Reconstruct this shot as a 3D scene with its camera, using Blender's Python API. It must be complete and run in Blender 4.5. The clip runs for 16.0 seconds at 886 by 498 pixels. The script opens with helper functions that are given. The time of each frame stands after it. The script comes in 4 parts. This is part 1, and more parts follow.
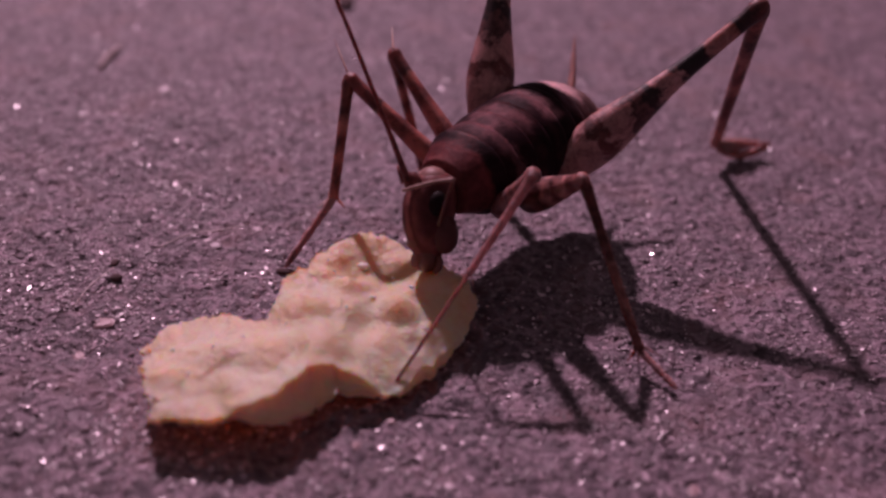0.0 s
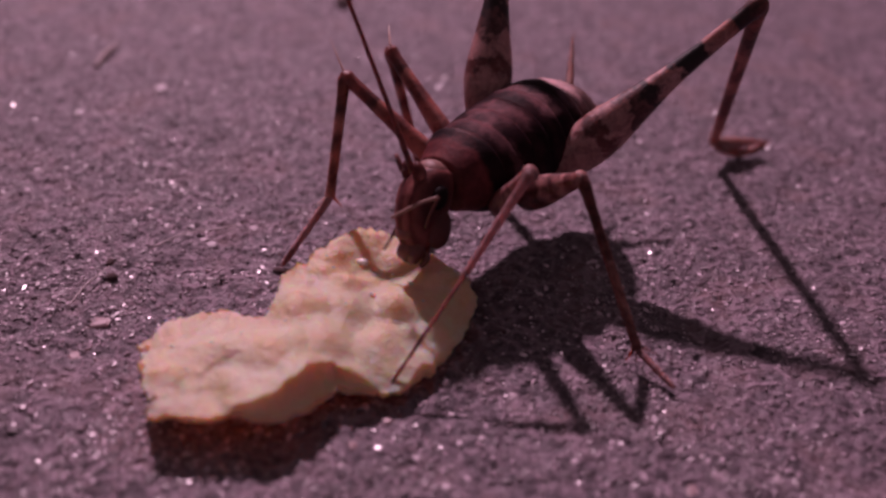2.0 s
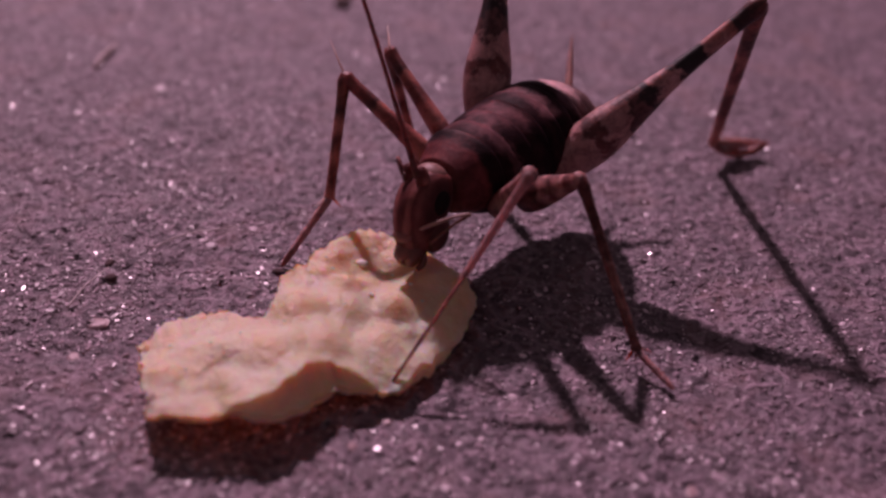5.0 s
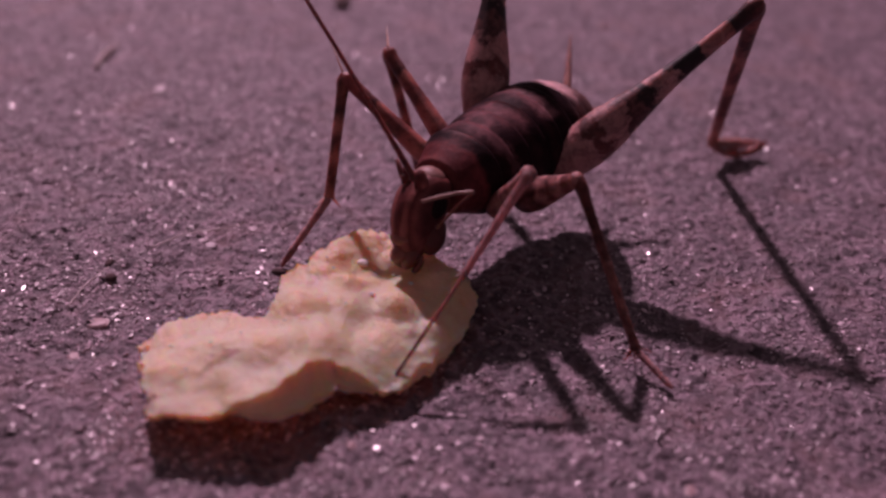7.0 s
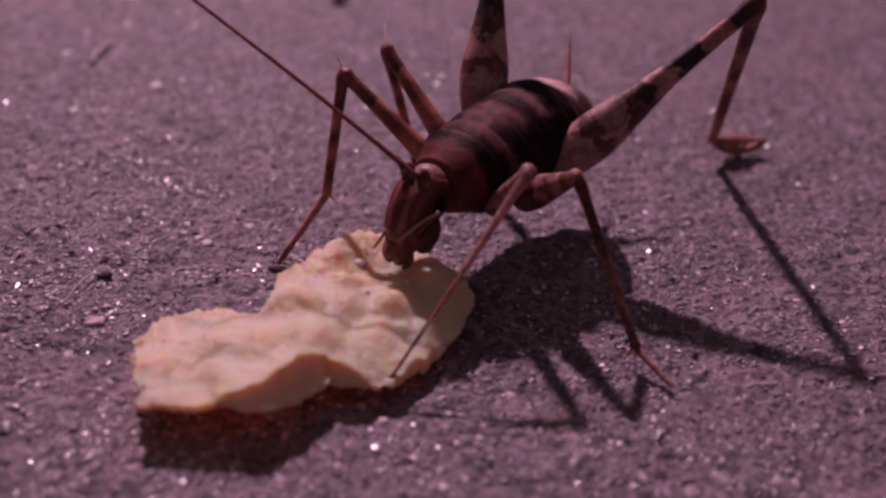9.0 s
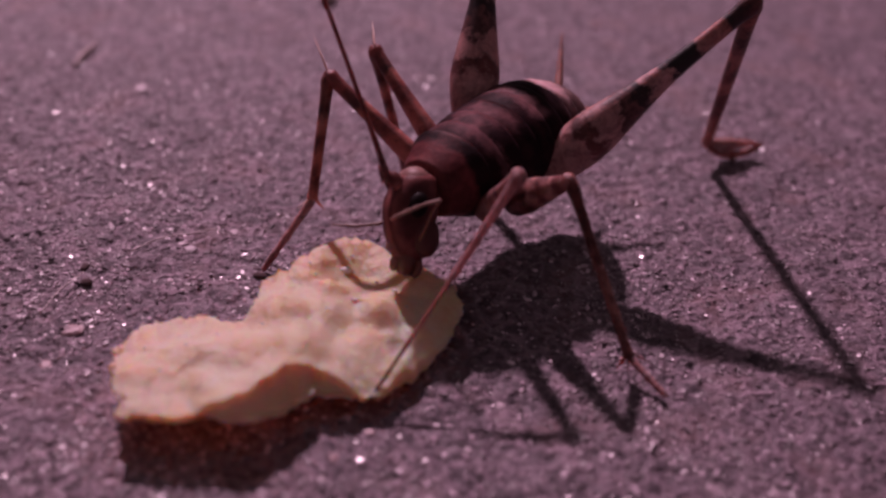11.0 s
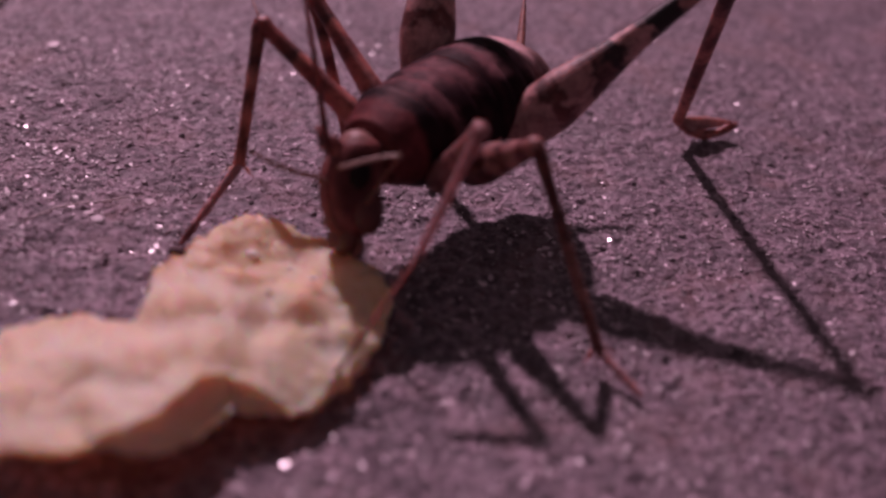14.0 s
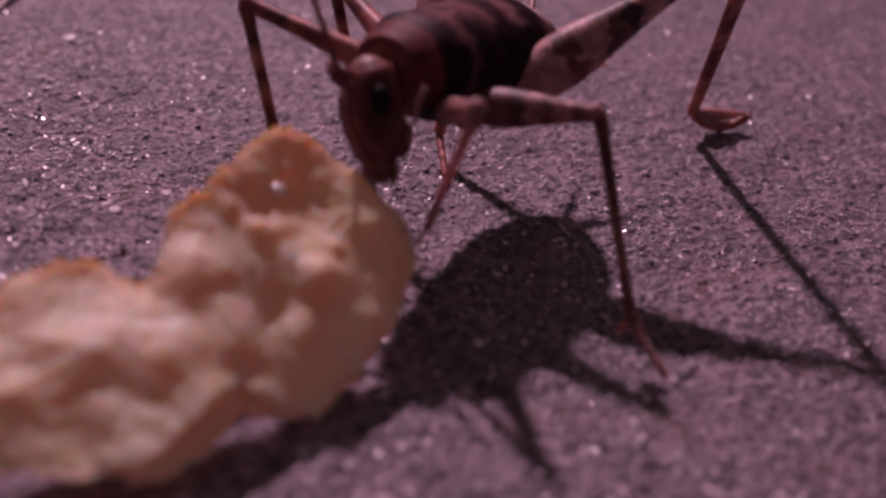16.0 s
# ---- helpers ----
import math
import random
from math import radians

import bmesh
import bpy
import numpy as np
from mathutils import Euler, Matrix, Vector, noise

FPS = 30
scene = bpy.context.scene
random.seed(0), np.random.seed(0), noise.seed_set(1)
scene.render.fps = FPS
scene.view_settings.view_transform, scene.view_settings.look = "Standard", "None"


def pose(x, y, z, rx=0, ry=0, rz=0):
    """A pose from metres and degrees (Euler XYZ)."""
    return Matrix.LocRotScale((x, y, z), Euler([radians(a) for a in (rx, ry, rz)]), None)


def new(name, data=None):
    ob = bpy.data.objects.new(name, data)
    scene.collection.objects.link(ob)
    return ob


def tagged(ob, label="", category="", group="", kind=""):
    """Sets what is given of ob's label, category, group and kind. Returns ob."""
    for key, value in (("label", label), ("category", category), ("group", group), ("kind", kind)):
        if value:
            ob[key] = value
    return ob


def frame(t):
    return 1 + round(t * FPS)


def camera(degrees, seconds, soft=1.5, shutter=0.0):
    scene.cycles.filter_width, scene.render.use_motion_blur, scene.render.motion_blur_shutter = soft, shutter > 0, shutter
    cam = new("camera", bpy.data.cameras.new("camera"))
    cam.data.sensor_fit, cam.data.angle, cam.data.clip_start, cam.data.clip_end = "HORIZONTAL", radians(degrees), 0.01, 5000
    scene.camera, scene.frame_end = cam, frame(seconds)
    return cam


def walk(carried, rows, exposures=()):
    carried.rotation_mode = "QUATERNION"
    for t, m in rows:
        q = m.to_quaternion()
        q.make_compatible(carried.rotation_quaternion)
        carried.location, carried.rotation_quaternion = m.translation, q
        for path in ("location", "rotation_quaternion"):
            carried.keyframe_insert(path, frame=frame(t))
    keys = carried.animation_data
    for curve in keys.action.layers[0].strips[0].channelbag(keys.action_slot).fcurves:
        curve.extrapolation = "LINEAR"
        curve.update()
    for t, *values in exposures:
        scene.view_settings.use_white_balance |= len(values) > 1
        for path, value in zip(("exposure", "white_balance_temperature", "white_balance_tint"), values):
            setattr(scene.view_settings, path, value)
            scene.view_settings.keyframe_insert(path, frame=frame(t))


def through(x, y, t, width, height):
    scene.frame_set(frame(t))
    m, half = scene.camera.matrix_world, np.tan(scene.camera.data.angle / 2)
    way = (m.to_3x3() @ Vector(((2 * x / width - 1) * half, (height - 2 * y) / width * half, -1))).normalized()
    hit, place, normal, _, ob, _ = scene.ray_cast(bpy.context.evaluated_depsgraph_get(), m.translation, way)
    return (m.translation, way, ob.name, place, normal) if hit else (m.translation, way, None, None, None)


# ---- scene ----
ROWS = [
    (0, pose(-0.00003, -0.06241, 0.03953, 57.885, -2.064, 1.669)),
    (0.5, pose(-0.00002, -0.06232, 0.03945, 57.893, -2.104, 1.651)),
    (1, pose(0.00000, -0.06239, 0.03954, 57.914, -2.078, 1.647)),
    (1.5, pose(0.00006, -0.06202, 0.03924, 57.882, -2.099, 1.568)),
    (2, pose(0.00007, -0.06215, 0.03939, 57.820, -2.078, 1.604)),
    (2.5, pose(-0.00001, -0.06206, 0.03929, 57.781, -2.136, 1.545)),
    (3, pose(0.00005, -0.06213, 0.03937, 57.780, -2.097, 1.571)),
    (3.5, pose(0.00003, -0.06206, 0.03931, 57.814, -2.160, 1.555)),
    (4, pose(0.00006, -0.06207, 0.03933, 57.838, -2.130, 1.558)),
    (6.5, pose(0.00006, -0.06222, 0.03943, 57.880, -2.089, 1.577)),
    (7, pose(0.00010, -0.06226, 0.03938, 57.911, -2.094, 1.562)),
    (7.5, pose(0.00012, -0.06208, 0.03928, 57.886, -2.119, 1.519)),
    (8, pose(0.00010, -0.06207, 0.03923, 57.839, -2.135, 1.516)),
    (8.5, pose(0.00004, -0.06196, 0.03918, 57.780, -2.197, 1.481)),
    (9, pose(-0.00000, -0.06175, 0.03900, 57.817, -2.237, 1.457)),
    (11.5, pose(0.00064, -0.05953, 0.03790, 58.044, -2.350, 0.938)),
    (12, pose(0.00098, -0.05828, 0.03657, 58.425, -2.672, 0.343)),
    (12.5, pose(0.00126, -0.05641, 0.03508, 58.221, -3.322, -0.277)),
    (13, pose(0.00101, -0.05606, 0.03386, 58.587, -3.992, -0.540)),
    (13.5, pose(0.00086, -0.05486, 0.03322, 58.223, -4.413, -0.853)),
    (14, pose(0.00035, -0.05412, 0.03283, 58.202, -4.967, -0.737)),
    (14.5, pose(0.00004, -0.05354, 0.03219, 58.150, -5.071, -0.454)),
    (15, pose(0.00019, -0.05361, 0.03220, 57.899, -4.776, -0.139)),
    (15.5, pose(0.00015, -0.05385, 0.03228, 57.919, -4.732, -0.089)),
    (16, pose(0.00012, -0.05450, 0.03270, 57.949, -4.705, -0.232)),
]
cam = camera(43.979, 16.0, soft=2.7, shutter=0.5)
# the phone's lens opening, about a millimetre wide, focused on the insect
cam.data.dof.use_dof = True
cam.data.dof.focus_distance = 0.068
cam.data.dof.aperture_fstop = 26.0
walk(cam, ROWS)

# ---- world, lamp ----
MM = 0.001
world = bpy.data.worlds.new("night")
world.use_nodes = True
scene.world = world
world.node_tree.nodes["Background"].inputs[0].default_value = (0.62, 0.42, 0.50, 1)
world.node_tree.nodes["Background"].inputs[1].default_value = 0.185
scene.view_settings.exposure = 0.0

LIGHT_DIR = Vector((-0.225, 0.67, 0.705))
lamp_data = bpy.data.lights.new("porch_lamp", "POINT")
lamp_data.energy = 58.5
lamp_data.color = (1.0, 0.605, 0.785)
lamp_data.shadow_soft_size = 0.023
lamp = new("porch_lamp", lamp_data)
lamp.location = LIGHT_DIR * 1.1


# ---- material helpers ----
class Nodes:
    def __init__(self, name):
        self.mat = bpy.data.materials.new(name)
        self.mat.use_nodes = True
        self.t = self.mat.node_tree
        self.bsdf = self.t.nodes["Principled BSDF"]
        co = self.t.nodes.new("ShaderNodeTexCoord")
        mp = self.t.nodes.new("ShaderNodeMapping")
        mp.inputs["Scale"].default_value = (1000, 1000, 1000)
        self.t.links.new(co.outputs["Object"], mp.inputs[0])
        self.mm = mp.outputs[0]

    def link(self, a, b):
        self.t.links.new(a, b)

    def noise(self, scale, detail=3.0, rough=0.55, dist=0.0, vec=None):
        n = self.t.nodes.new("ShaderNodeTexNoise")
        n.inputs["Scale"].default_value = scale
        n.inputs["Detail"].default_value = detail
        n.inputs["Roughness"].default_value = rough
        n.inputs["Distortion"].default_value = dist
        self.link(vec or self.mm, n.inputs["Vector"])
        return n.outputs["Fac"]

    def cells(self, scale, feature="F1", out="Distance"):
        n = self.t.nodes.new("ShaderNodeTexVoronoi")
        n.feature = feature
        n.inputs["Scale"].default_value = scale
        self.link(self.mm, n.inputs["Vector"])
        return n.outputs[out]

    def ramp(self, fac, stops, mode="LINEAR"):
        n = self.t.nodes.new("ShaderNodeValToRGB")
        n.color_ramp.interpolation = mode
        el = n.color_ramp.elements
        while len(el) < len(stops):
            el.new(0.5)
        for e, (p, c) in zip(el, stops):
            e.position, e.color = p, (*c, 1)
        self.link(fac, n.inputs[0])
        return n.outputs[0]

    def math(self, op, a, b=0.0, c=0.0):
        n = self.t.nodes.new("ShaderNodeMath")
        n.operation = op
        for i, v in enumerate((a, b, c)):
            if isinstance(v, (int, float)):
                n.inputs[i].default_value = v
            else:
                self.link(v, n.inputs[i])
        return n.outputs[0]

    def mix(self, fac, a, b, blend="MIX"):
        n = self.t.nodes.new("ShaderNodeMix")
        n.data_type, n.blend_type = "RGBA", blend
        for sock, v in ((n.inputs[0], fac), (n.inputs[6], a), (n.inputs[7], b)):
            if isinstance(v, tuple):
                sock.default_value = (*v, 1)
            elif isinstance(v, (int, float)):
                sock.default_value = v
            else:
                self.link(v, sock)
        return n.outputs[2]

    def axis(self, i):
        n = self.t.nodes.new("ShaderNodeSeparateXYZ")
        self.link(self.mm, n.inputs[0])
        return n.outputs[i]

    def bump(self, height, strength, dist):
        n = self.t.nodes.new("ShaderNodeBump")
        n.inputs["Strength"].default_value = strength
        n.inputs["Distance"].default_value = dist
        self.link(height, n.inputs["Height"])
        self.link(n.outputs[0], self.bsdf.inputs["Normal"])

    def done(self, colour, rough, spec=0.5, **more):
        for key, v in (("Base Color", colour), ("Roughness", rough), ("Specular IOR Level", spec), *more.items()):
            sock = self.bsdf.inputs[key]
            if isinstance(v, tuple):
                sock.default_value = (*v, 1) if len(v) == 3 and sock.type == "RGBA" else v
            elif isinstance(v, (int, float)):
                sock.default_value = v
            else:
                self.link(v, sock)
        return self.mat

    def see_through(self, colour, share):
        """Lets a share of the light that falls on the far side glow through."""
        glow = self.t.nodes.new("ShaderNodeBsdfTranslucent")
        self.link(colour, glow.inputs[0])
        both = self.t.nodes.new("ShaderNodeMixShader")
        both.inputs[0].default_value = share
        self.link(self.bsdf.outputs[0], both.inputs[1])
        self.link(glow.outputs[0], both.inputs[2])
        self.link(both.outputs[0], self.t.nodes["Material Output"].inputs[0])


def concrete_material():
    n = Nodes("weathered_concrete")
    big = n.noise(0.05, 4)
    mid = n.noise(0.55, 5, 0.7)
    grain = n.cells(2.4, out="Color")
    bw = n.t.nodes.new("ShaderNodeRGBToBW")
    n.link(grain, bw.inputs[0])
    tone = n.math("ADD", n.math("MULTIPLY", mid, 0.65), n.math("MULTIPLY", bw.outputs[0], 0.35))
    col = n.ramp(tone, [(0.24, (0.034, 0.0245, 0.031)), (0.5, (0.093, 0.0665, 0.083)), (0.75, (0.205, 0.148, 0.183))])
    red = n.ramp(n.noise(0.16, 3, 0.6), [(0.52, (0, 0, 0)), (0.72, (1, 1, 1))])
    col = n.mix(n.math("MULTIPLY", red, 0.7), col, (0.195, 0.112, 0.118))
    col = n.mix(n.math("MULTIPLY", big, 0.5), col, n.mix(1.0, col, (0.72, 0.70, 0.74), "MULTIPLY"))
    # paler cement between rounded aggregate grains
    warp = n.t.nodes.new("ShaderNodeVectorMath")
    warp.operation = "ADD"
    wob = n.t.nodes.new("ShaderNodeTexNoise")
    wob.inputs["Scale"].default_value = 1.1
    n.link(n.mm, wob.inputs["Vector"])
    n.link(n.mm, warp.inputs[0])
    n.link(wob.outputs["Color"], warp.inputs[1])
    edge = n.t.nodes.new("ShaderNodeTexVoronoi")
    edge.feature = "DISTANCE_TO_EDGE"
    edge.inputs["Scale"].default_value = 0.64
    n.link(warp.outputs[0], edge.inputs["Vector"])
    vein = n.ramp(edge.outputs["Distance"], [(0.0, (1, 1, 1)), (0.05, (0.8,) * 3), (0.14, (0, 0, 0))])
    patchy = n.ramp(n.noise(0.30, 4, 0.6), [(0.36, (0.1,) * 3), (0.60, (1, 1, 1))])
    strength = n.math("MULTIPLY", n.math("MULTIPLY", vein, patchy), 0.8)
    col = n.mix(strength, col, (0.275, 0.200, 0.242))
    rough = n.ramp(bw.outputs[0], [(0.0, (0.85,) * 3), (0.65, (0.60,) * 3), (1.0, (0.26,) * 3)])
    n.bump(n.math("ADD", n.noise(2.2, 4, 0.7), n.math("ADD", n.math("MULTIPLY", n.noise(0.9, 3, 0.6), 1.0), n.math("MULTIPLY", n.math("ADD", n.cells(1.7), n.math("MULTIPLY", strength, -1.0)), -0.8))), 0.75, 0.00026)
    return n.done(col, rough, 0.5)


def grain_material():
    n = Nodes("quartz_grain")
    info = n.t.nodes.new("ShaderNodeNewGeometry")
    col = n.ramp(info.outputs["Random Per Island"], [(0.0, (0.083, 0.062, 0.072)), (0.5, (0.175, 0.133, 0.152)), (0.80, (0.28, 0.21, 0.24)), (0.90, (0.48, 0.37, 0.43)), (1.0, (0.78, 0.66, 0.73))])
    rough = n.ramp(info.outputs["Random Per Island"], [(0.0, (0.65,) * 3), (0.55, (0.48,) * 3), (0.8, (0.34,) * 3), (1.0, (0.20,) * 3)])
    return n.done(col, rough, 0.8)


def chip_material(name, through):
    """Thin fried starch; through: the share of the light that it lets pass."""
    n = Nodes(name)
    a = n.noise(0.38, 5, 0.68)
    b = n.noise(1.6, 5, 0.65)
    col = n.ramp(a, [(0.28, (0.84, 0.645, 0.455)), (0.43, (0.915, 0.79, 0.62)), (0.57, (0.95, 0.885, 0.75)), (0.72, (0.97, 0.94, 0.87))])
    col = n.mix(n.ramp(b, [(0.5, (0, 0, 0)), (0.74, (0.5,) * 3)]), col, (0.88, 0.62, 0.41))
    pores = n.math("ADD", n.math("MULTIPLY", n.noise(0.9, 4), 1.0), n.math("MULTIPLY", n.noise(4.0, 3), 0.4))
    tan = n.ramp(n.noise(0.13, 3, 0.6), [(0.45, (0, 0, 0)), (0.68, (0.6,) * 3)])
    col = n.mix(tan, col, n.mix(1.0, col, (0.95, 0.83, 0.68), "MULTIPLY"))
    col = n.mix(1.0, col, (1.0, 0.895, 0.815), "MULTIPLY")
    n.bump(pores, 0.5, 0.0005)
    n.done(col, 0.45, 0.4, **{"Subsurface Weight": 0.8, "Subsurface Radius": (1.0, 0.30, 0.08), "Subsurface Scale": 0.0018})
    n.see_through(n.mix(1.0, col, (1.0, 0.56, 0.22), "MULTIPLY"), through)
    return n.mat


def limb_material(name, length, stops, seed=0.0, rough=0.5, patch=0.72, tone=1.0, through=0.0):
    """Chitin banded along the limb, whose joint lies at z = 0."""
    n = Nodes(name)
    wob = n.math("MULTIPLY", n.math("SUBTRACT", n.noise(0.75 + 0.05 * seed, 4, 0.65), 0.5), 0.24)
    z = n.math("ADD", n.math("DIVIDE", n.axis(2), length), wob)
    col = n.ramp(z, stops)
    fine = n.noise(3.5, 4, 0.65)
    col = n.mix(0.5, col, n.ramp(fine, [(0.3, (0.35,) * 3), (0.65, (1.0,) * 3)]), "MULTIPLY")
    spots = n.noise(1.1, 3, 0.6, 0.8)
    col = n.mix(patch, col, n.ramp(spots, [(0.36, (0.30, 0.22, 0.22)), (0.5, (1.0,) * 3), (0.66, (1.5, 1.55, 1.55))]), "MULTIPLY")
    col = n.mix(1.0, col, (0.98 * tone, 0.74 * tone, 0.80 * tone), "MULTIPLY")
    n.bump(n.noise(5.0, 3), 0.3, 0.0001)
    mat = n.done(col, rough, 0.35, **{"Subsurface Weight": 0.6, "Subsurface Radius": (1.0, 0.45, 0.35), "Subsurface Scale": 0.0009})
    if through:
        n.see_through(col, through)
    return mat


def body_material(name, shaded_sides, back, lo, hi, z0, z1, spec=0.07):
    """Shell banded along the body, its sides painted darker for shade; the back, above z0 to z1, has paler bands of its
    own.
    """
    n = Nodes(name)
    wob = n.math("MULTIPLY", n.math("SUBTRACT", n.noise(0.6, 4, 0.6), 0.5), 2.6)
    f = n.math("DIVIDE", n.math("SUBTRACT", n.math("ADD", n.axis(1), wob), lo), hi - lo)
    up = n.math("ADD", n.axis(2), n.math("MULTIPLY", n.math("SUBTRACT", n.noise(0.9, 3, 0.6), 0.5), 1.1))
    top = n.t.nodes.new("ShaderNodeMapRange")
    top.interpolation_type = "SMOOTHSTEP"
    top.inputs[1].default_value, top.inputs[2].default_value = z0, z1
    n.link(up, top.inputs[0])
    col = n.mix(top.outputs[0], n.ramp(f, shaded_sides), n.ramp(f, back))
    col = n.mix(0.55, col, n.ramp(n.noise(1.7, 5, 0.7), [(0.3, (0.4,) * 3), (0.68, (1.25,) * 3)]), "MULTIPLY")
    col = n.mix(0.45, col, n.ramp(n.noise(0.45, 3, 0.6, 0.6), [(0.38, (0.45,) * 3), (0.62, (1.35,) * 3)]), "MULTIPLY")
    col = n.mix(1.0, col, (1.15, 0.86, 0.92), "MULTIPLY")
    n.bump(n.math("ADD", n.noise(3.0, 4), n.math("MULTIPLY", n.noise(0.8, 3), 1.2)), 0.25, 0.00015)
    return n.done(col, 0.55, spec, **{"Subsurface Weight": 0.12, "Subsurface Radius": (1.0, 0.3, 0.2), "Subsurface Scale": 0.0004})


def face_material():
    """Face shell with paler stripes down either side of the brow."""
    n = Nodes("face_shell")
    x = n.math("ADD", n.math("ABSOLUTE", n.axis(0)), n.math("MULTIPLY", n.math("SUBTRACT", n.noise(0.8, 3), 0.5), 0.5))
    col = n.ramp(n.math("DIVIDE", x, 1.7), [(0.0, (0.085, 0.028, 0.027)), (0.16, (0.11, 0.037, 0.034)), (0.27, (0.23, 0.10, 0.086)), (0.40, (0.20, 0.080, 0.070)), (0.50, (0.085, 0.027, 0.026)), (0.68, (0.15, 0.058, 0.052)), (0.85, (0.07, 0.024, 0.025)), (1.0, (0.045, 0.016, 0.018))])
    col = n.mix(0.6, col, n.ramp(n.noise(1.4, 5, 0.7), [(0.3, (0.4,) * 3), (0.68, (1.3,) * 3)]), "MULTIPLY")
    col = n.mix(1.0, col, (1.1, 0.9, 0.96), "MULTIPLY")
    n.bump(n.noise(2.5, 4), 0.35, 0.00015)
    return n.done(col, 0.5, 0.12, **{"Subsurface Weight": 0.15, "Subsurface Radius": (1.0, 0.3, 0.2), "Subsurface Scale": 0.0004})


def plain_material(name, colour, rough=0.5, spec=0.5, vary=0.4, clear=0.0):
    n = Nodes(name)
    col = n.mix(vary, colour, n.mix(1.0, colour, n.ramp(n.noise(1.5, 4, 0.65), [(0.3, (0.35,) * 3), (0.7, (1.15,) * 3)]), "MULTIPLY"))
    n.bump(n.noise(4.0, 3), 0.3, 0.0001)
    return n.done(col, rough, spec, **{"Transmission Weight": clear})


RED, TAN, DARK, BLACK = (0.15, 0.050, 0.042), (0.38, 0.20, 0.155), (0.05, 0.017, 0.016), (0.012, 0.007, 0.009)
M_GROUND, M_GRAIN, M_CHIP = concrete_material(), grain_material(), chip_material("fried_crisp", 0.35)
M_CHIP_UNDER = chip_material("crisp_underside", 0.55)


# ---- mesh helpers (millimetres in, metres out) ----
def mesh_of(name, verts, faces, mat, smooth=True):
    me = bpy.data.meshes.new(name)
    me.from_pydata((np.asarray(verts, float) * MM).tolist(), [], [tuple(f) for f in faces])
    me.polygons.foreach_set("use_smooth", [smooth] * len(me.polygons))
    me.materials.append(mat)
    me.update()
    return me


def part(name, me, parent, m=None, label=""):
    ob = new(name, me)
    ob.parent = parent
    if m is not None:
        ob.matrix_basis = m
    return tagged(ob, label)


def spline(table, k=5):
    """Catmull-Rom through the rows of a small table."""
    p = np.asarray(table, float)
    q = np.vstack([2 * p[0] - p[1], p, 2 * p[-1] - p[-2]])
    out = []
    for i in range(1, len(q) - 2):
        for s in np.linspace(0, 1, k, endpoint=False):
            a, b, c, d = q[i - 1], q[i], q[i + 1], q[i + 2]
            out.append(0.5 * (2 * b + (c - a) * s + (2 * a - 5 * b + 4 * c - d) * s * s + (3 * b - a - 3 * c + d) * s ** 3))
    return np.array(out + [p[-1]])


def rings(centres, us, vs, seg=16, power=2.0):
    """Closed tube through the rings: centre plus two half axes each, capped."""
    verts, faces = [], []
    a = np.linspace(0, 2 * math.pi, seg, endpoint=False)
    ca, sa = np.cos(a), np.sin(a)
    ca, sa = np.sign(ca) * abs(ca) ** (2 / power), np.sign(sa) * abs(sa) ** (2 / power)
    for c, u, v in zip(centres, us, vs):
        verts.extend(np.asarray(c) + np.outer(ca, u) + np.outer(sa, v))
    n = len(centres)
    for i in range(n - 1):
        for j in range(seg):
            k = (j + 1) % seg
            faces.append((i * seg + j, i * seg + k, (i + 1) * seg + k, (i + 1) * seg + j))
    for i, flip in ((0, True), (n - 1, False)):
        verts.append(np.asarray(centres[i]))
        m = len(verts) - 1
        for j in range(seg):
            k = (j + 1) % seg
            f = (i * seg + j, i * seg + k, m)
            faces.append(f[::-1] if flip else f)
    return verts, faces


def tube_path(points, radii, seg=10, k=5):
    """Round tube along a smooth line of points with radii."""
    t = spline([(*p, r) for p, r in zip(points, radii)], k)
    c, r = t[:, :3], t[:, 3]
    d = np.gradient(c, axis=0)
    d /= np.linalg.norm(d, axis=1)[:, None] + 1e-9
    ref = np.array((0.31, 0.17, 0.93)) if abs(d[0] @ np.array((0.31, 0.17, 0.93))) < 0.9 else np.array((1.0, 0, 0))
    u = np.cross(d, ref)
    u /= np.linalg.norm(u, axis=1)[:, None]
    v = np.cross(d, u)
    return rings(c, u * r[:, None], v * r[:, None], seg)


def limb_mesh(name, length, profile, mat, seg=14, bow=0.0, spines=()):
    """Limb from the joint at the origin up +Z; profile rows: share of the length, half width across X, half width along Y."""
    t = spline(profile, 5)
    z = t[:, 0] * length
    c = np.stack([np.zeros_like(z), bow * np.sin(np.clip(t[:, 0], 0, 1) * math.pi), z], 1)
    verts, faces = rings(c, np.outer(t[:, 1], (1, 0, 0)), np.outer(t[:, 2], (0, 1, 0)), seg)
    for s, ang, size, lean in spines:
        base = np.array((0, 0, s * length))
        out = np.array((math.cos(ang), math.sin(ang), 0))
        tip = base + out * size + np.array((0, 0, lean * size))
        v2, f2 = rings([base, (base + tip) / 2, tip], [np.array((0.11, 0, 0)) * q for q in (1, 0.7, 0.1)], [np.cross(out, (0.11, 0, 0)) * q + np.array((0, 0, 0.09)) * q for q in (1, 0.7, 0.1)], 5)
        o = len(verts)
        verts.extend(v2)
        faces.extend([tuple(i + o for i in f) for f in f2])
    return mesh_of(name, verts, faces, mat)


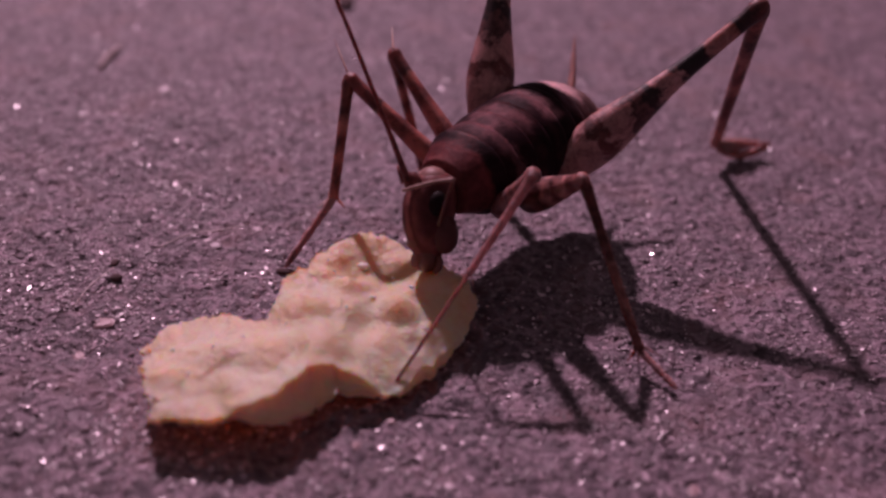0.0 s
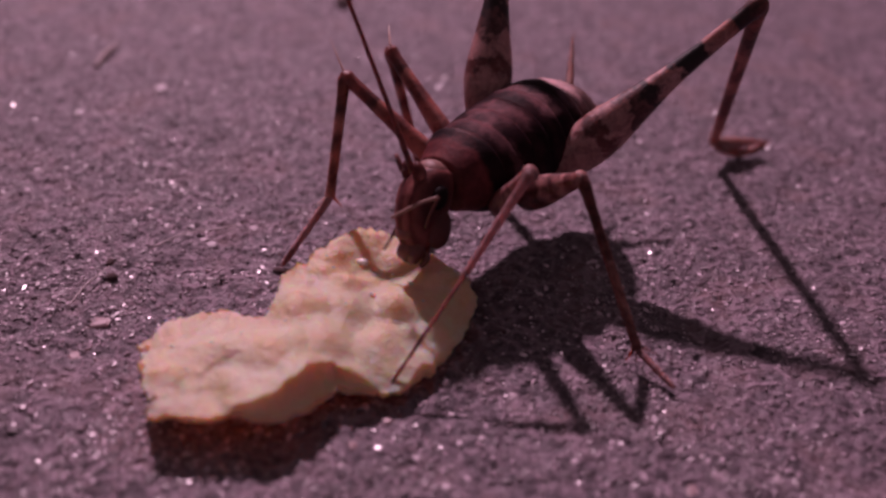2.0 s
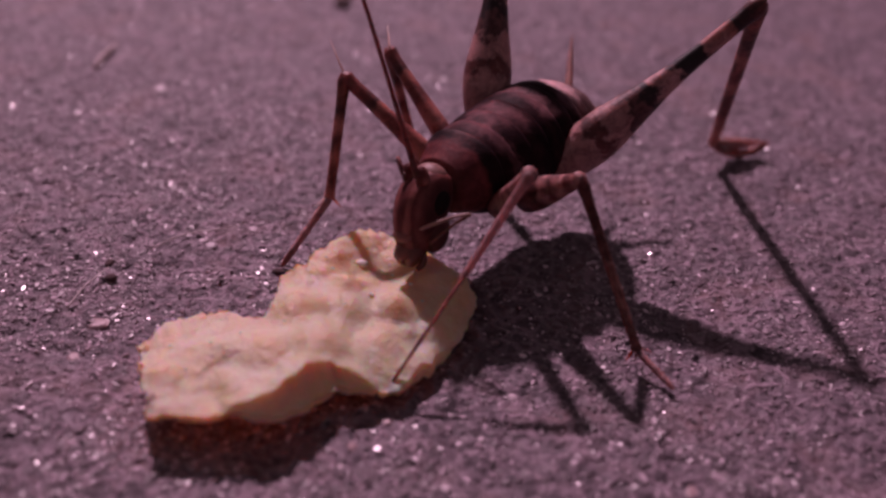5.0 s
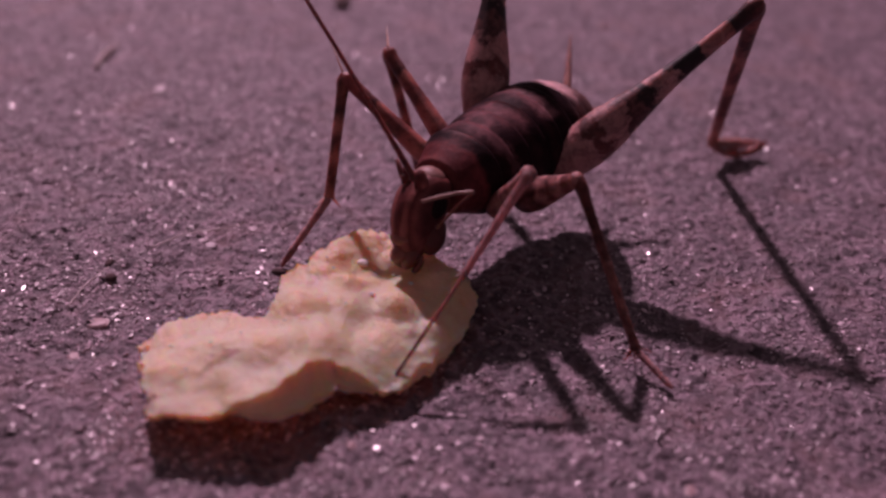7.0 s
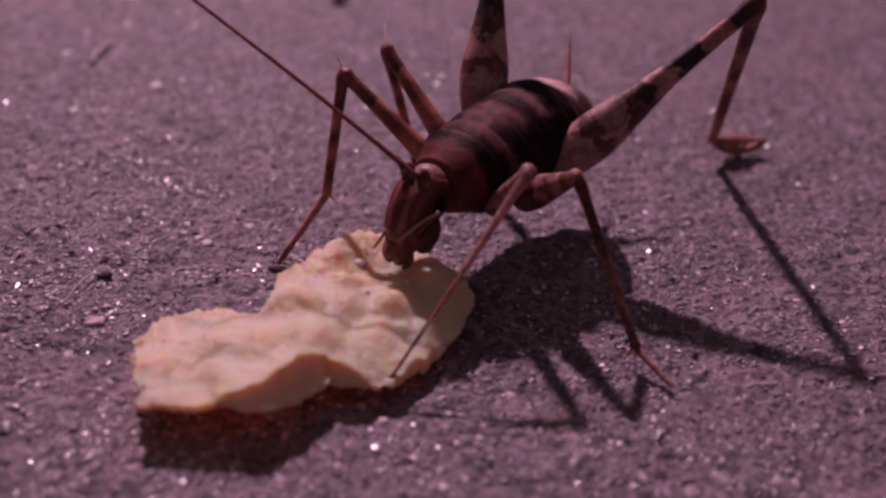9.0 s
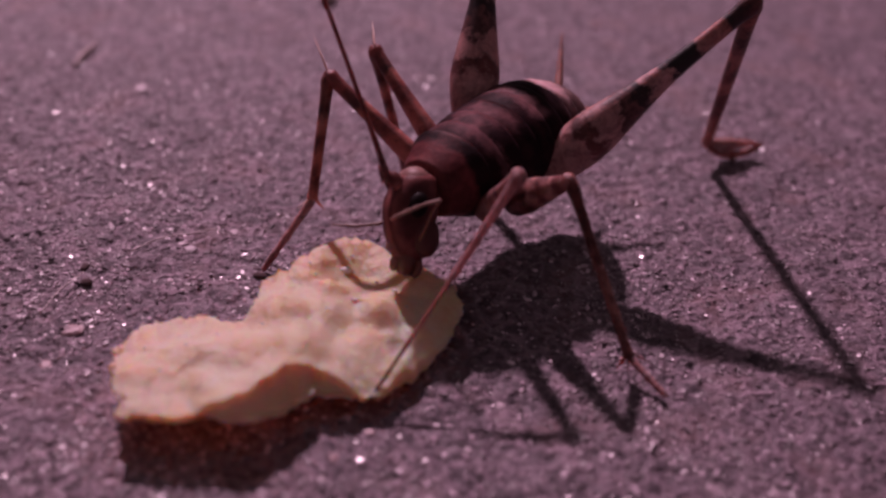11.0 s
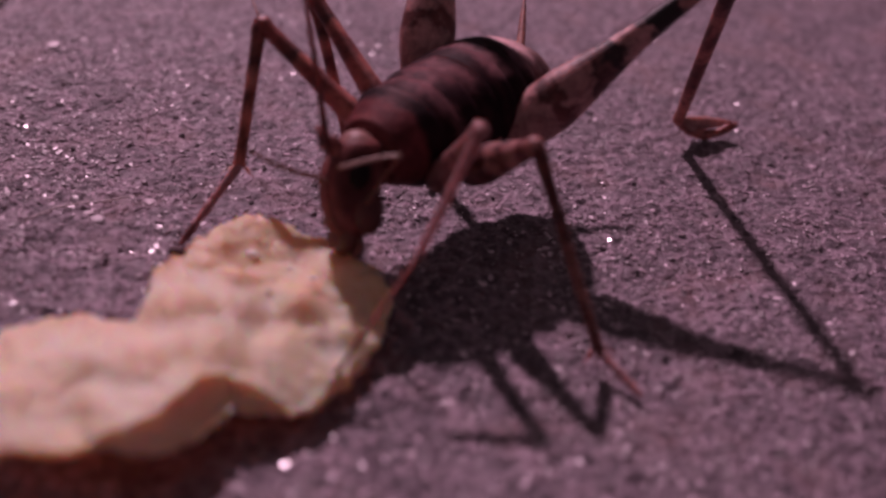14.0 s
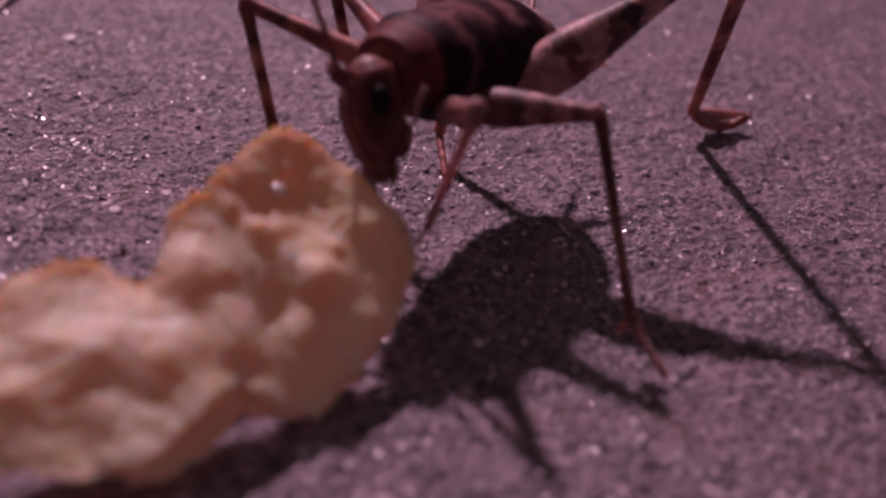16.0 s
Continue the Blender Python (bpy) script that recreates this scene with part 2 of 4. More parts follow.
def ellipsoid(name, r, mat, seg=18, rows=12, shape=None):
    a = np.linspace(0.06, math.pi - 0.06, rows)
    c = np.stack([0 * a, 0 * a, -r[2] * np.cos(a)], 1)
    verts, faces = rings(c, np.outer(np.sin(a) * r[0], (1, 0, 0)), np.outer(np.sin(a) * r[1], (0, 1, 0)), seg)
    if shape:
        verts = [shape(np.array(v)) for v in verts]
    return mesh_of(name, verts, faces, mat)


# ---- ground: one sheet, fine near the subject and coarse to the horizon ----
def smooth_field(ny, nx, cell, size, rng):
    """Random relief whose lumps measure about size millimetres."""
    ky, kx = np.meshgrid(np.fft.fftfreq(ny), np.fft.rfftfreq(nx), indexing="ij")
    f = np.fft.rfft2(rng.standard_normal((ny, nx))) * np.exp(-2 * (math.pi * size / cell / 2.2) ** 2 * (kx ** 2 + ky ** 2))
    g = np.fft.irfft2(f, (ny, nx))
    return g / g.std()


CELL, X0, X1, Y0, Y1 = 0.15, -50.0, 50.0, -28.0, 60.0


def ground_relief():
    rng = np.random.default_rng(7)
    nx, ny = int((X1 - X0) / CELL) + 1, int((Y1 - Y0) / CELL) + 1
    h = 0.033 * smooth_field(ny, nx, CELL, 0.30, rng) + 0.044 * np.tanh(1.7 * smooth_field(ny, nx, CELL, 0.6, rng)) + 0.055 * np.tanh(1.7 * smooth_field(ny, nx, CELL, 1.2, rng)) + 0.06 * smooth_field(ny, nx, CELL, 4.0, rng)
    pits = smooth_field(ny, nx, CELL, 0.8, rng)
    h -= 0.14 * np.clip(pits - 1.45, 0, 1.0)
    # the slab is worn smoother towards the back
    worn = np.clip((Y0 + CELL * np.arange(ny) - 6.0) / 26.0, 0, 1)
    h *= 1 - 0.45 * (worn * worn * (3 - 2 * worn))[:, None]
    return np.clip(h, -0.6, 0.22), nx, ny


RELIEF, NX, NY = ground_relief()


def ground_z(x, y):
    j, i = int(round((x - X0) / CELL)), int(round((y - Y0) / CELL))
    return float(RELIEF[i, j]) if 0 <= i < NY and 0 <= j < NX else 0.0


def build_ground():
    far = np.cumsum(np.geomspace(0.3, 22000.0, 34))
    xs = np.concatenate([X0 - far[::-1], X0 + CELL * np.arange(NX), X0 + CELL * (NX - 1) + far])
    ys = np.concatenate([Y0 - far[::-1], Y0 + CELL * np.arange(NY), Y0 + CELL * (NY - 1) + far])
    k = len(far)
    z = np.zeros((len(ys), len(xs)))
    z[k:k + NY, k:k + NX] = RELIEF
    gx, gy = np.meshgrid(xs, ys)
    co = np.stack([gx, gy, z], -1).reshape(-1, 3) * MM
    ny, nx = z.shape
    q = np.arange((ny - 1) * nx).reshape(ny - 1, nx)[:, :-1].ravel()
    quads = np.stack([q, q + 1, q + nx + 1, q + nx], 1)
    me = bpy.data.meshes.new("ground")
    me.vertices.add(len(co))
    me.vertices.foreach_set("co", co.ravel())
    me.loops.add(quads.size)
    me.loops.foreach_set("vertex_index", quads.ravel())
    me.polygons.add(len(quads))
    me.polygons.foreach_set("loop_start", np.arange(0, quads.size, 4))
    me.polygons.foreach_set("use_smooth", np.ones(len(quads), bool))
    me.update(calc_edges=True)
    me.materials.append(M_GROUND)
    tagged(new("ground", me), "grainy weathered mauve-grey concrete slab", "ground", kind="structure")


def build_grains():
    """Flattened six-sided sand grains bedded in the slab, most of them lying nearly flat."""
    rng = random.Random(5)
    verts, faces = [], []
    six = [(math.cos(k * math.pi / 3), math.sin(k * math.pi / 3)) for k in range(6)]
    for k in range(90000):
        y = Y0 + 3 + (Y1 - Y0 - 6) * rng.random() ** 1.1
        x = rng.uniform(-1, 1) * (26 + 0.32 * (y - Y0))
        if y > 4 and rng.random() > math.exp(-(y - 4) / 26):
            continue
        if k > 30000 and noise.noise(Vector((x * 0.11, y * 0.11, 4.0))) < 0.05 + 0.006 * x:
            continue
        r = 0.055 + 0.17 * rng.random() ** 3
        turn = Euler((rng.gauss(0, 0.24), rng.gauss(0, 0.24), rng.uniform(-3, 3))).to_matrix()
        c = Vector((x, y, ground_z(x, y) + 0.12 * r))
        o = len(verts)
        long = rng.uniform(0.8, 2.2)
        ring = [(a * long * rng.uniform(0.6, 1.25), b * rng.uniform(0.55, 1.2)) for a, b in six]
        for k, h in ((1.0, -0.3), (0.6, 0.22)):
            for a, b in ring:
                verts.append(tuple(c + turn @ Vector((a * k * r, b * k * r, h * r))))
        for a in range(6):
            b = (a + 1) % 6
            faces.append((o + a, o + b, o + 6 + b, o + 6 + a))
        faces.append(tuple(o + 6 + a for a in range(6)))
    tagged(new("sand_grain", mesh_of("sand_grain", verts, faces, M_GRAIN, False)), "glinting quartz sand grains in the concrete", "sand", kind="stuff")


# ---- crisp ----
CHIP_C = Vector((-6.5, -13.0, 0.0))


def scoop(s):
    """How far the front edge curls up, along the spine."""
    total = 0.0
    for a, b, skew, size in ((0.19, 0.60, 1.15, 0.85), (0.62, 0.9, 1.0, 0.2)):
        u = (s - a) / (b - a)
        total += size * math.sin(math.pi * u ** skew) ** 1.0 if 0 < u < 1 else 0.0
    return total


def build_chip():
    """A broken crisp: a thin blistered sheet along a bent spine."""
    # share, back edge x y z, front edge x y z
    table = spline([
        (-16.9, -14.2, 1.8, -14.8, -20.2, 2.1),
        (-15.2, -11.7, 2.0, -12.3, -20.2, 2.4),
        (-13.0, -10.7, 2.2, -9.8, -20.1, 2.3),
        (-10.5, -11.4, 2.4, -7.2, -18.9, 1.8),
        (-9.8, -8.4, 2.8, -5.5, -16.7, 1.4),
        (-8.2, -5.6, 3.0, -2.7, -16.0, 0.9),
        (-6.0, -2.8, 3.0, -0.6, -13.9, 0.7),
        (-2.9, -3.0, 2.6, 0.9, -10.9, 0.7),
        (0.7, -5.4, 1.8, 1.9, -7.5, 1.0),
    ], 16)
    n, m = len(table), 60
    # humps and hollows: x, y, radius, height
    blisters = [(-8.7, -10.9, 2.2, 0.75), (-2.9, -9.9, 1.5, 0.70), (-5.8, -8.2, 1.2, 0.45), (-13.2, -13.0, 2.2, -0.65), (-4.4, -5.8, 3.2, -0.95), (-9.6, -15.0, 2.6, 0.55), (-6.8, -13.4, 2.0, 0.35),
                (-4.8, -7.2, 1.0, 0.20), (-6.6, -5.4, 1.0, 0.22), (-1.0, -6.6, 1.1, 0.24), (-3.6, -4.6, 0.9, 0.20), (-12.2, -15.6, 1.3, 0.25), (-0.6, -11.2, 1.1, 0.35), (-2.2, -8.0, 0.8, 0.18), (-14.6, -17.2, 1.2, 0.25),
                (-10.2, -12.4, 1.1, 0.2), (-4.6, -11.6, 1.4, -0.35), (-7.4, -7.4, 0.8, 0.2), (-11.4, -17.6, 1.2, 0.2), (-1.6, -12.4, 1.0, -0.25)]
    top = np.zeros((n, m, 3))
    for i, row in enumerate(table):
        back, front = row[:3], row[3:]
        s = i / (n - 1)
        ragged = (0.35 + 0.35 * s) * noise.noise(Vector((s * 21, 3.3, 0))) + (0.22 + 0.3 * s) * noise.noise(Vector((s * 62, 8.3, 0))) + 0.10 * noise.noise(Vector((s * 150, 2.3, 0)))
        ragged2 = 0.40 * noise.noise(Vector((s * 24, 13.3, 0))) + 0.22 * noise.noise(Vector((s * 48, 18.3, 0))) + 0.07 * noise.noise(Vector((s * 130, 5.3, 0)))
        ragged2 -= 0.4 * math.exp(-((s - 0.505) / 0.022) ** 2)
        d = (front - back) / np.linalg.norm(front - back)
        back, front = back + d * ragged, front + d * ragged2
        lip = scoop(s)
        drop, reach = 1.75 * lip, 1.5 * lip
        bend = 1.0 - 0.38 * min(1.0, lip) ** 0.6
        flat_part = np.linalg.norm(front - back) - reach
        for j in range(m):
            v = j / (m - 1)
            p = back * (1 - v) + front * v
            if v > bend:
                # over the brow, down its shaded face, and out again at the broken edge
                u = (v - bend) / (1 - bend)
                fall = 1 - (1 - u) ** 1.5
                p = back + d * (flat_part + reach * (0.5 * u + 0.5 * u ** 4))
                p[2] = front[2] + drop * (1 - fall)
            else:
                p = back + d * flat_part * v / bend
                p[2] = back[2] + (front[2] + drop - back[2]) * (v / bend) ** 1.25
            z = 0.45 * math.sin(v * math.pi) * max(0.0, 1 - lip)
            z += 0.45 * noise.noise(Vector((p[0] * 0.28, p[1] * 0.28, 1.7))) + 0.17 * noise.noise(Vector((p[0] * 0.6, p[1] * 0.6, 5.7))) + 0.09 * noise.noise(Vector((p[0] * 1.6, p[1] * 1.6, 9.7))) + 0.025 * noise.noise(Vector((p[0] * 4.1, p[1] * 4.1, 3.7)))
            for bx, by, br, bh in blisters:
                q = ((p[0] - bx) ** 2 + (p[1] - by) ** 2) / (br * br)
                z += bh * (1 - q) ** 2 if q < 1 else 0.0
            top[i, j] = p + np.array((0, 0, z))
    top -= np.array(CHIP_C)
    for j in range(m):
        e = 0.35 * noise.noise(Vector((j * 0.33, 0.5, 2.2)))
        top[0, j, 0] += e
        top[-1, j, 0] += e * 0.6
    thick = 0.42
    across = np.cross(np.gradient(top, axis=1), np.gradient(top, axis=0))
    across /= np.linalg.norm(across, axis=2, keepdims=True)
    across *= np.sign(across[:, :, 2:].mean())
    low = top - across * thick
    verts = np.concatenate([top.reshape(-1, 3), low.reshape(-1, 3)])
    faces = []
    N = n * m
    for i in range(n - 1):
        for j in range(m - 1):
            a = i * m + j
            faces.append((a, a + 1, a + m + 1, a + m)[::-1])
            faces.append((a + N, a + 1 + N, a + m + 1 + N, a + m + N))
    rim = [i * m for i in range(n)] + [(n - 1) * m + j for j in range(1, m)] + [i * m + m - 1 for i in range(n - 2, -1, -1)] + [j for j in range(m - 2, 0, -1)]
    for a, b in zip(rim, rim[1:] + rim[:1]):
        faces.append((a, b, b + N, a + N))
    me = mesh_of("crisp", verts, faces, M_CHIP)
    me.materials.append(M_CHIP_UNDER)
    under = [1 if min(f) >= N else 0 for f in faces]
    me.polygons.foreach_set("material_index", under)
    ob = new("crisp", me)
    ob.matrix_basis = Matrix.Translation(CHIP_C * MM)
    salt = plain_material("salt_crystal", (0.97, 0.94, 0.90), 0.25, 0.6, 0.0, 0.25)
    me = ellipsoid("salt_crystal", (0.42, 0.3, 0.2), salt, 7, 5, lambda v: v * (1 + 0.3 * noise.noise(Vector(v) * 3.1)))
    flat = top.reshape(-1, 3)
    for x, y, size in ((-5.3, -5.6, 1.0), (-4.4, -9.2, 0.45), (-12.6, -15.2, 0.25), (-9.0, -12.6, 0.25), (-2.2, -7.4, 0.45), (-3.4, -6.1, 0.3), (-6.8, -7.3, 0.28), (-7.4, -6.4, 0.22), (-1.4, -9.0, 0.25), (-13.6, -17.0, 0.26), (-11.1, -14.4, 0.22), (-14.9, -15.0, 0.3), (-5.0, -4.3, 0.26), (-5.8, -10.6, 0.24)):
        k = int(np.argmin((flat[:, 0] + CHIP_C.x - x) ** 2 + (flat[:, 1] + CHIP_C.y - y) ** 2))
        grain = part("salt_crystal", me, ob, scaled(Matrix.Translation(flat[k] + np.array((0, 0, 0.12)))), "tiny shiny salt crystal")
        grain.scale = (size,) * 3
    return tagged(ob, "broken piece of pale golden potato crisp on the concrete", "food")


# ---- cricket ----
AX_A, AX_B = Vector((-0.8, -3.6, 6.9)), Vector((8.9, 8.2, 6.0))
BODY_C = (AX_A + AX_B) / 2
YAW = math.atan2(-(AX_A - AX_B).x, (AX_A - AX_B).y)
BODY0 = Matrix.Translation(BODY_C) @ Matrix.Rotation(YAW, 4, "Z")
BASE = Vector((4.0, 2.4, 0.0))

# hip, knee, ankle, toe of each leg
LEGS = {
    "hind_right": ((5.1, 0.4, 4.6), (18.8, 4.2, 16.7), (20.3, 15.0, 1.75), (25.1, 16.6, 1.25)),
    "hind_left": ((1.9, 3.1, 5.6), (2.95, 12.5, 20.5), (2.7, 9.2, 1.6), (3.2, 5.6, 0.3)),
    "front_right": ((3.0, -3.2, 5.5), (4.6, -7.2, 10.2), (1.1, -11.1, 5.7), (-3.3, -15.9, 0.3)),
    "mid_right": ((4.7, -2.4, 5.9), (7.5, -6.9, 9.8), (11.3, -11.2, 1.1), (13.2, -13.6, 0.3)),
    "front_left": ((-0.1, -0.7, 6.4), (-6.94, 2.9, 11.2), (-7.7, -0.4, 4.15), (-10.6, -3.0, 0.3)),
    "mid_left": ((0.2, 1.9, 6.8), (-4.4, 6.8, 11.5), (-2.2, 8.0, 2.2), (-0.6, 8.8, 0.3)),
}


def scaled(m):
    """The same pose with its place turned from millimetres into metres."""
    m = m.copy()
    m.translation = m.translation * MM
    return m


def link_pose(a, b, side):
    z = (Vector(b) - Vector(a)).normalized()
    x = Vector(side) - z * z.dot(Vector(side))
    x.normalize()
    y = z.cross(x)
    m = Matrix((x, y, z)).transposed().to_4x4()
    m.translation = a
    return m


def knee_of(hip, ankle, l1, l2, hint):
    d = ankle - hip
    r = min(d.length, l1 + l2 - 1e-4)
    d.normalize()
    a = (l1 * l1 - l2 * l2 + r * r) / (2 * r)
    h = math.sqrt(max(0.0, l1 * l1 - a * a))
    out = hint - hip
    out = (out - d * d.dot(out)).normalized()
    return hip + d * a + out * h


def rel(m):
    """A world pose in millimetres, in the cricket's own space."""
    return scaled(Matrix.Translation(-BASE) @ m)


def build_cricket():
    root = new("cave_cricket")
    root.location = BASE * MM
    tagged(root, "brown mottled wingless cave cricket gnawing a crisp", "insect")
    P = {}
    bm = BODY0
    # the first stops, for the flanks, have the body's shade painted in
    shell = body_material("pronotum_shell", [(0.0, (0.012, 0.005, 0.007)), (0.30, (0.014, 0.006, 0.008)), (0.42, (0.075, 0.024, 0.026)), (0.54, (0.12, 0.038, 0.038)), (0.62, (0.080, 0.025, 0.027)), (0.82, (0.10, 0.034, 0.034)), (1.0, (0.17, 0.075, 0.068))],
                          [(0.0, (0.11, 0.045, 0.044)), (0.5, (0.12, 0.045, 0.044)), (1.0, (0.15, 0.06, 0.056))], 4.8, 7.4, 2.9, 3.8)
    # real banding, with the shade of the flanks painted in as near-black
    shaded_bands = [(0.385, (0.050, 0.036, 0.036)), (0.43, (0.014, 0.008, 0.010)), (0.57, (0.012, 0.007, 0.009)), (0.60, (0.026, 0.013, 0.015)), (0.635, (0.013, 0.007, 0.009)), (0.695, (0.014, 0.008, 0.010)), (0.72, (0.026, 0.013, 0.015)), (0.75, (0.015, 0.008, 0.010)), (0.84, (0.016, 0.008, 0.010)), (0.86, (0.085, 0.050, 0.053)), (0.90, (0.085, 0.050, 0.053)), (0.925, (0.020, 0.009, 0.011)), (1.0, (0.015, 0.007, 0.009))]
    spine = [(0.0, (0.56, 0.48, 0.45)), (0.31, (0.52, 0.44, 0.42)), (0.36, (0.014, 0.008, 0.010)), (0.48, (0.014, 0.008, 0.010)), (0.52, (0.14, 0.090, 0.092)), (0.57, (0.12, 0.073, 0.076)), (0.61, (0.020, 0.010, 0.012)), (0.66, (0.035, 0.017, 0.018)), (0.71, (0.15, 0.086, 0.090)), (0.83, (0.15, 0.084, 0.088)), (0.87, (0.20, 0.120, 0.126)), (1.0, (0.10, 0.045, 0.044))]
    backs = body_material("tergite_shell", [(0.0, (0.20, 0.15, 0.135)), (0.22, (0.085, 0.062, 0.058))] + shaded_bands, spine, -8.0, 5.4, 3.05, 3.95, 0.03)
    belly = plain_material("belly_skin", (0.36, 0.22, 0.16), 0.5)
    # pronotum: a domed shield with deep side lobes
    t = spline([(7.3, 0.5, 1.5, 1.25), (7.2, 0.5, 1.95, 1.65), (6.95, 0.52, 2.15, 1.82), (6.2, 0.6, 2.55, 2.15), (5.6, 0.63, 2.85, 2.4), (5.05, 0.64, 3.16, 2.66), (4.8, 0.63, 3.12, 2.62)], 5)
    c = np.stack([0 * t[:, 0], t[:, 0], t[:, 1]], 1)
    P["pronotum"] = part("pronotum", mesh_of("pronotum", *rings(c, np.outer(t[:, 2], (1, 0, 0)), np.outer(t[:, 3], (0, 0, 1)), 32, 2.2), shell), root, rel(bm), "glossy red-brown saddle shield")
    # overlapping back plates
    edges = [5.3, 3.6, 2.2, 0.7, -0.7, -2.0, -3.2, -4.4, -5.5, -6.5, -7.3, -7.9]
    prof = spline([(5.6, 0.52, 2.75, 2.32), (4.7, 0.53, 3.1, 2.6), (3.9, 0.55, 3.3, 2.84), (2.4, 0.6, 3.5, 3.08), (0.5, 0.7, 3.65, 3.25), (-1.5, 0.8, 3.7, 3.4), (-3.5, 0.75, 3.5, 3.25), (-5.5, 0.6, 2.9, 2.75), (-6.8, 0.35, 2.1, 2.1), (-7.6, 0.15, 1.3, 1.2), (-8.1, 0.0, 0.5, 0.5)], 8)[::-1]
    P["plates"] = []
    for a, b in zip(edges, edges[1:]):
        ys = np.linspace(a + 0.15, b - 0.1, 7)
        lift = np.array([0.96, 0.99, 1.0, 1.004, 1.008, 1.01, 0.99])
        zc, rx, rz = (np.interp(ys, prof[:, 0], prof[:, i]) for i in (1, 2, 3))
        c = np.stack([0 * ys, ys, zc], 1)
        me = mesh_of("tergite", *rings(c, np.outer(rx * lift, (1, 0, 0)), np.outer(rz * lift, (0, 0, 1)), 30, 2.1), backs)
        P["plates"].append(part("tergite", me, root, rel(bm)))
    t = spline([(6.4, 0.1, 1.4, 1.2), (4.0, -0.3, 2.4, 1.8), (0.0, -0.6, 2.8, 2.1), (-4.0, -0.4, 2.3, 2.0), (-7.2, -0.1, 1.0, 0.9)], 6)
    c = np.stack([0 * t[:, 0], t[:, 0], t[:, 1]], 1)
    P["belly"] = part("underbelly", mesh_of("underbelly", *rings(c, np.outer(t[:, 2], (1, 0, 0)), np.outer(t[:, 3], (0, 0, 1)), 24), belly), root, rel(bm), "pale tan underside")
    # cerci
    cm = limb_material("cercus_skin", 7.0, [(0, (0.4, 0.24, 0.18)), (1, (0.2, 0.09, 0.07))])
    P["cerci"] = []
    for tip in ((8.5, 14.6, 10.3), (13.6, 9.8, 7.0)):
        a = Vector((8.0, 8.2, 6.8))
        me = limb_mesh("cercus", (Vector(tip) - a).length, [(0, 0.34, 0.34), (0.3, 0.3, 0.3), (0.7, 0.19, 0.19), (1, 0.03, 0.03)], cm, 10)
        P["cerci"].append((part("cercus", me, root, rel(link_pose(a, tip, (1, 0, 0)))), link_pose(a, tip, (1, 0, 0))))
    # legs
    fem_hind = limb_material("hind_femur_chitin", 18.8, [(0.0, (0.20, 0.10, 0.09)), (0.08, (0.36, 0.22, 0.195)), (0.20, (0.45, 0.30, 0.27)), (0.275, (0.46, 0.31, 0.28)), (0.30, (0.16, 0.055, 0.05)), (0.335, (0.14, 0.045, 0.04)), (0.36, (0.46, 0.31, 0.28)), (0.425, (0.44, 0.29, 0.26)), (0.45, (0.06, 0.018, 0.018)), (0.485, (0.18, 0.085, 0.08)), (0.51, (0.024, 0.009, 0.011)), (0.55, (0.024, 0.009, 0.011)), (0.58, (0.48, 0.34, 0.31)), (0.625, (0.54, 0.39, 0.35)), (0.65, BLACK), (0.76, BLACK), (0.79, (0.48, 0.32, 0.28)), (0.85, TAN), (0.88, BLACK), (0.95, DARK), (1.0, RED)], patch=0.5, tone=0.86)
    tib_hind = limb_material("hind_tibia_chitin", 17.0, [(0, RED), (0.1, (0.25, 0.1, 0.07)), (0.25, DARK), (0.36, TAN), (0.48, RED), (0.58, (0.42, 0.22, 0.17)), (0.66, RED), (0.8, RED), (0.88, TAN), (1, (0.4, 0.2, 0.14))], 1.0)
    fem_small = limb_material("femur_chitin", 8.5, [(0, (0.16, 0.06, 0.05)), (0.14, (0.13, 0.042, 0.036)), (0.24, (0.30, 0.14, 0.11)), (0.4, (0.26, 0.10, 0.08)), (0.5, RED), (0.6, (0.18, 0.055, 0.045)), (0.68, (0.34, 0.16, 0.12)), (0.76, DARK), (0.88, RED), (1, RED)], 2.0, patch=0.55, tone=1.3)
    tib_small = limb_material("tibia_chitin", 9.0, [(0, RED), (0.1, (0.2, 0.08, 0.055)), (0.24, DARK), (0.34, TAN), (0.46, RED), (0.58, (0.38, 0.18, 0.13)), (0.72, (0.2, 0.07, 0.05)), (0.85, (0.4, 0.2, 0.15)), (1, RED)], 3.0, tone=1.15)
    fem_dark = limb_material("mottled_femur_chitin", 8.5, [(0, (0.10, 0.035, 0.032)), (0.2, (0.14, 0.058, 0.052)), (0.3, (0.06, 0.018, 0.017)), (0.40, (0.36, 0.23, 0.20)), (0.46, (0.09, 0.028, 0.026)), (0.58, (0.40, 0.26, 0.23)), (0.66, (0.10, 0.030, 0.028)), (0.80, (0.38, 0.23, 0.20)), (0.88, (0.13, 0.042, 0.036)), (1, (0.10, 0.03, 0.026))], 6.0, patch=0.85)
    # middle right tibia: the shade on it is mixed into these duller colours
    tib_shaded = limb_material("shaded_tibia_chitin", 10.5, [(0, (0.16, 0.05, 0.042)), (0.25, (0.10, 0.032, 0.028)), (0.40, (0.17, 0.085, 0.07)), (0.58, (0.27, 0.17, 0.135)), (0.80, (0.28, 0.17, 0.14)), (0.93, (0.20, 0.10, 0.085)), (1, (0.07, 0.022, 0.02))], 8.0, through=0.2)
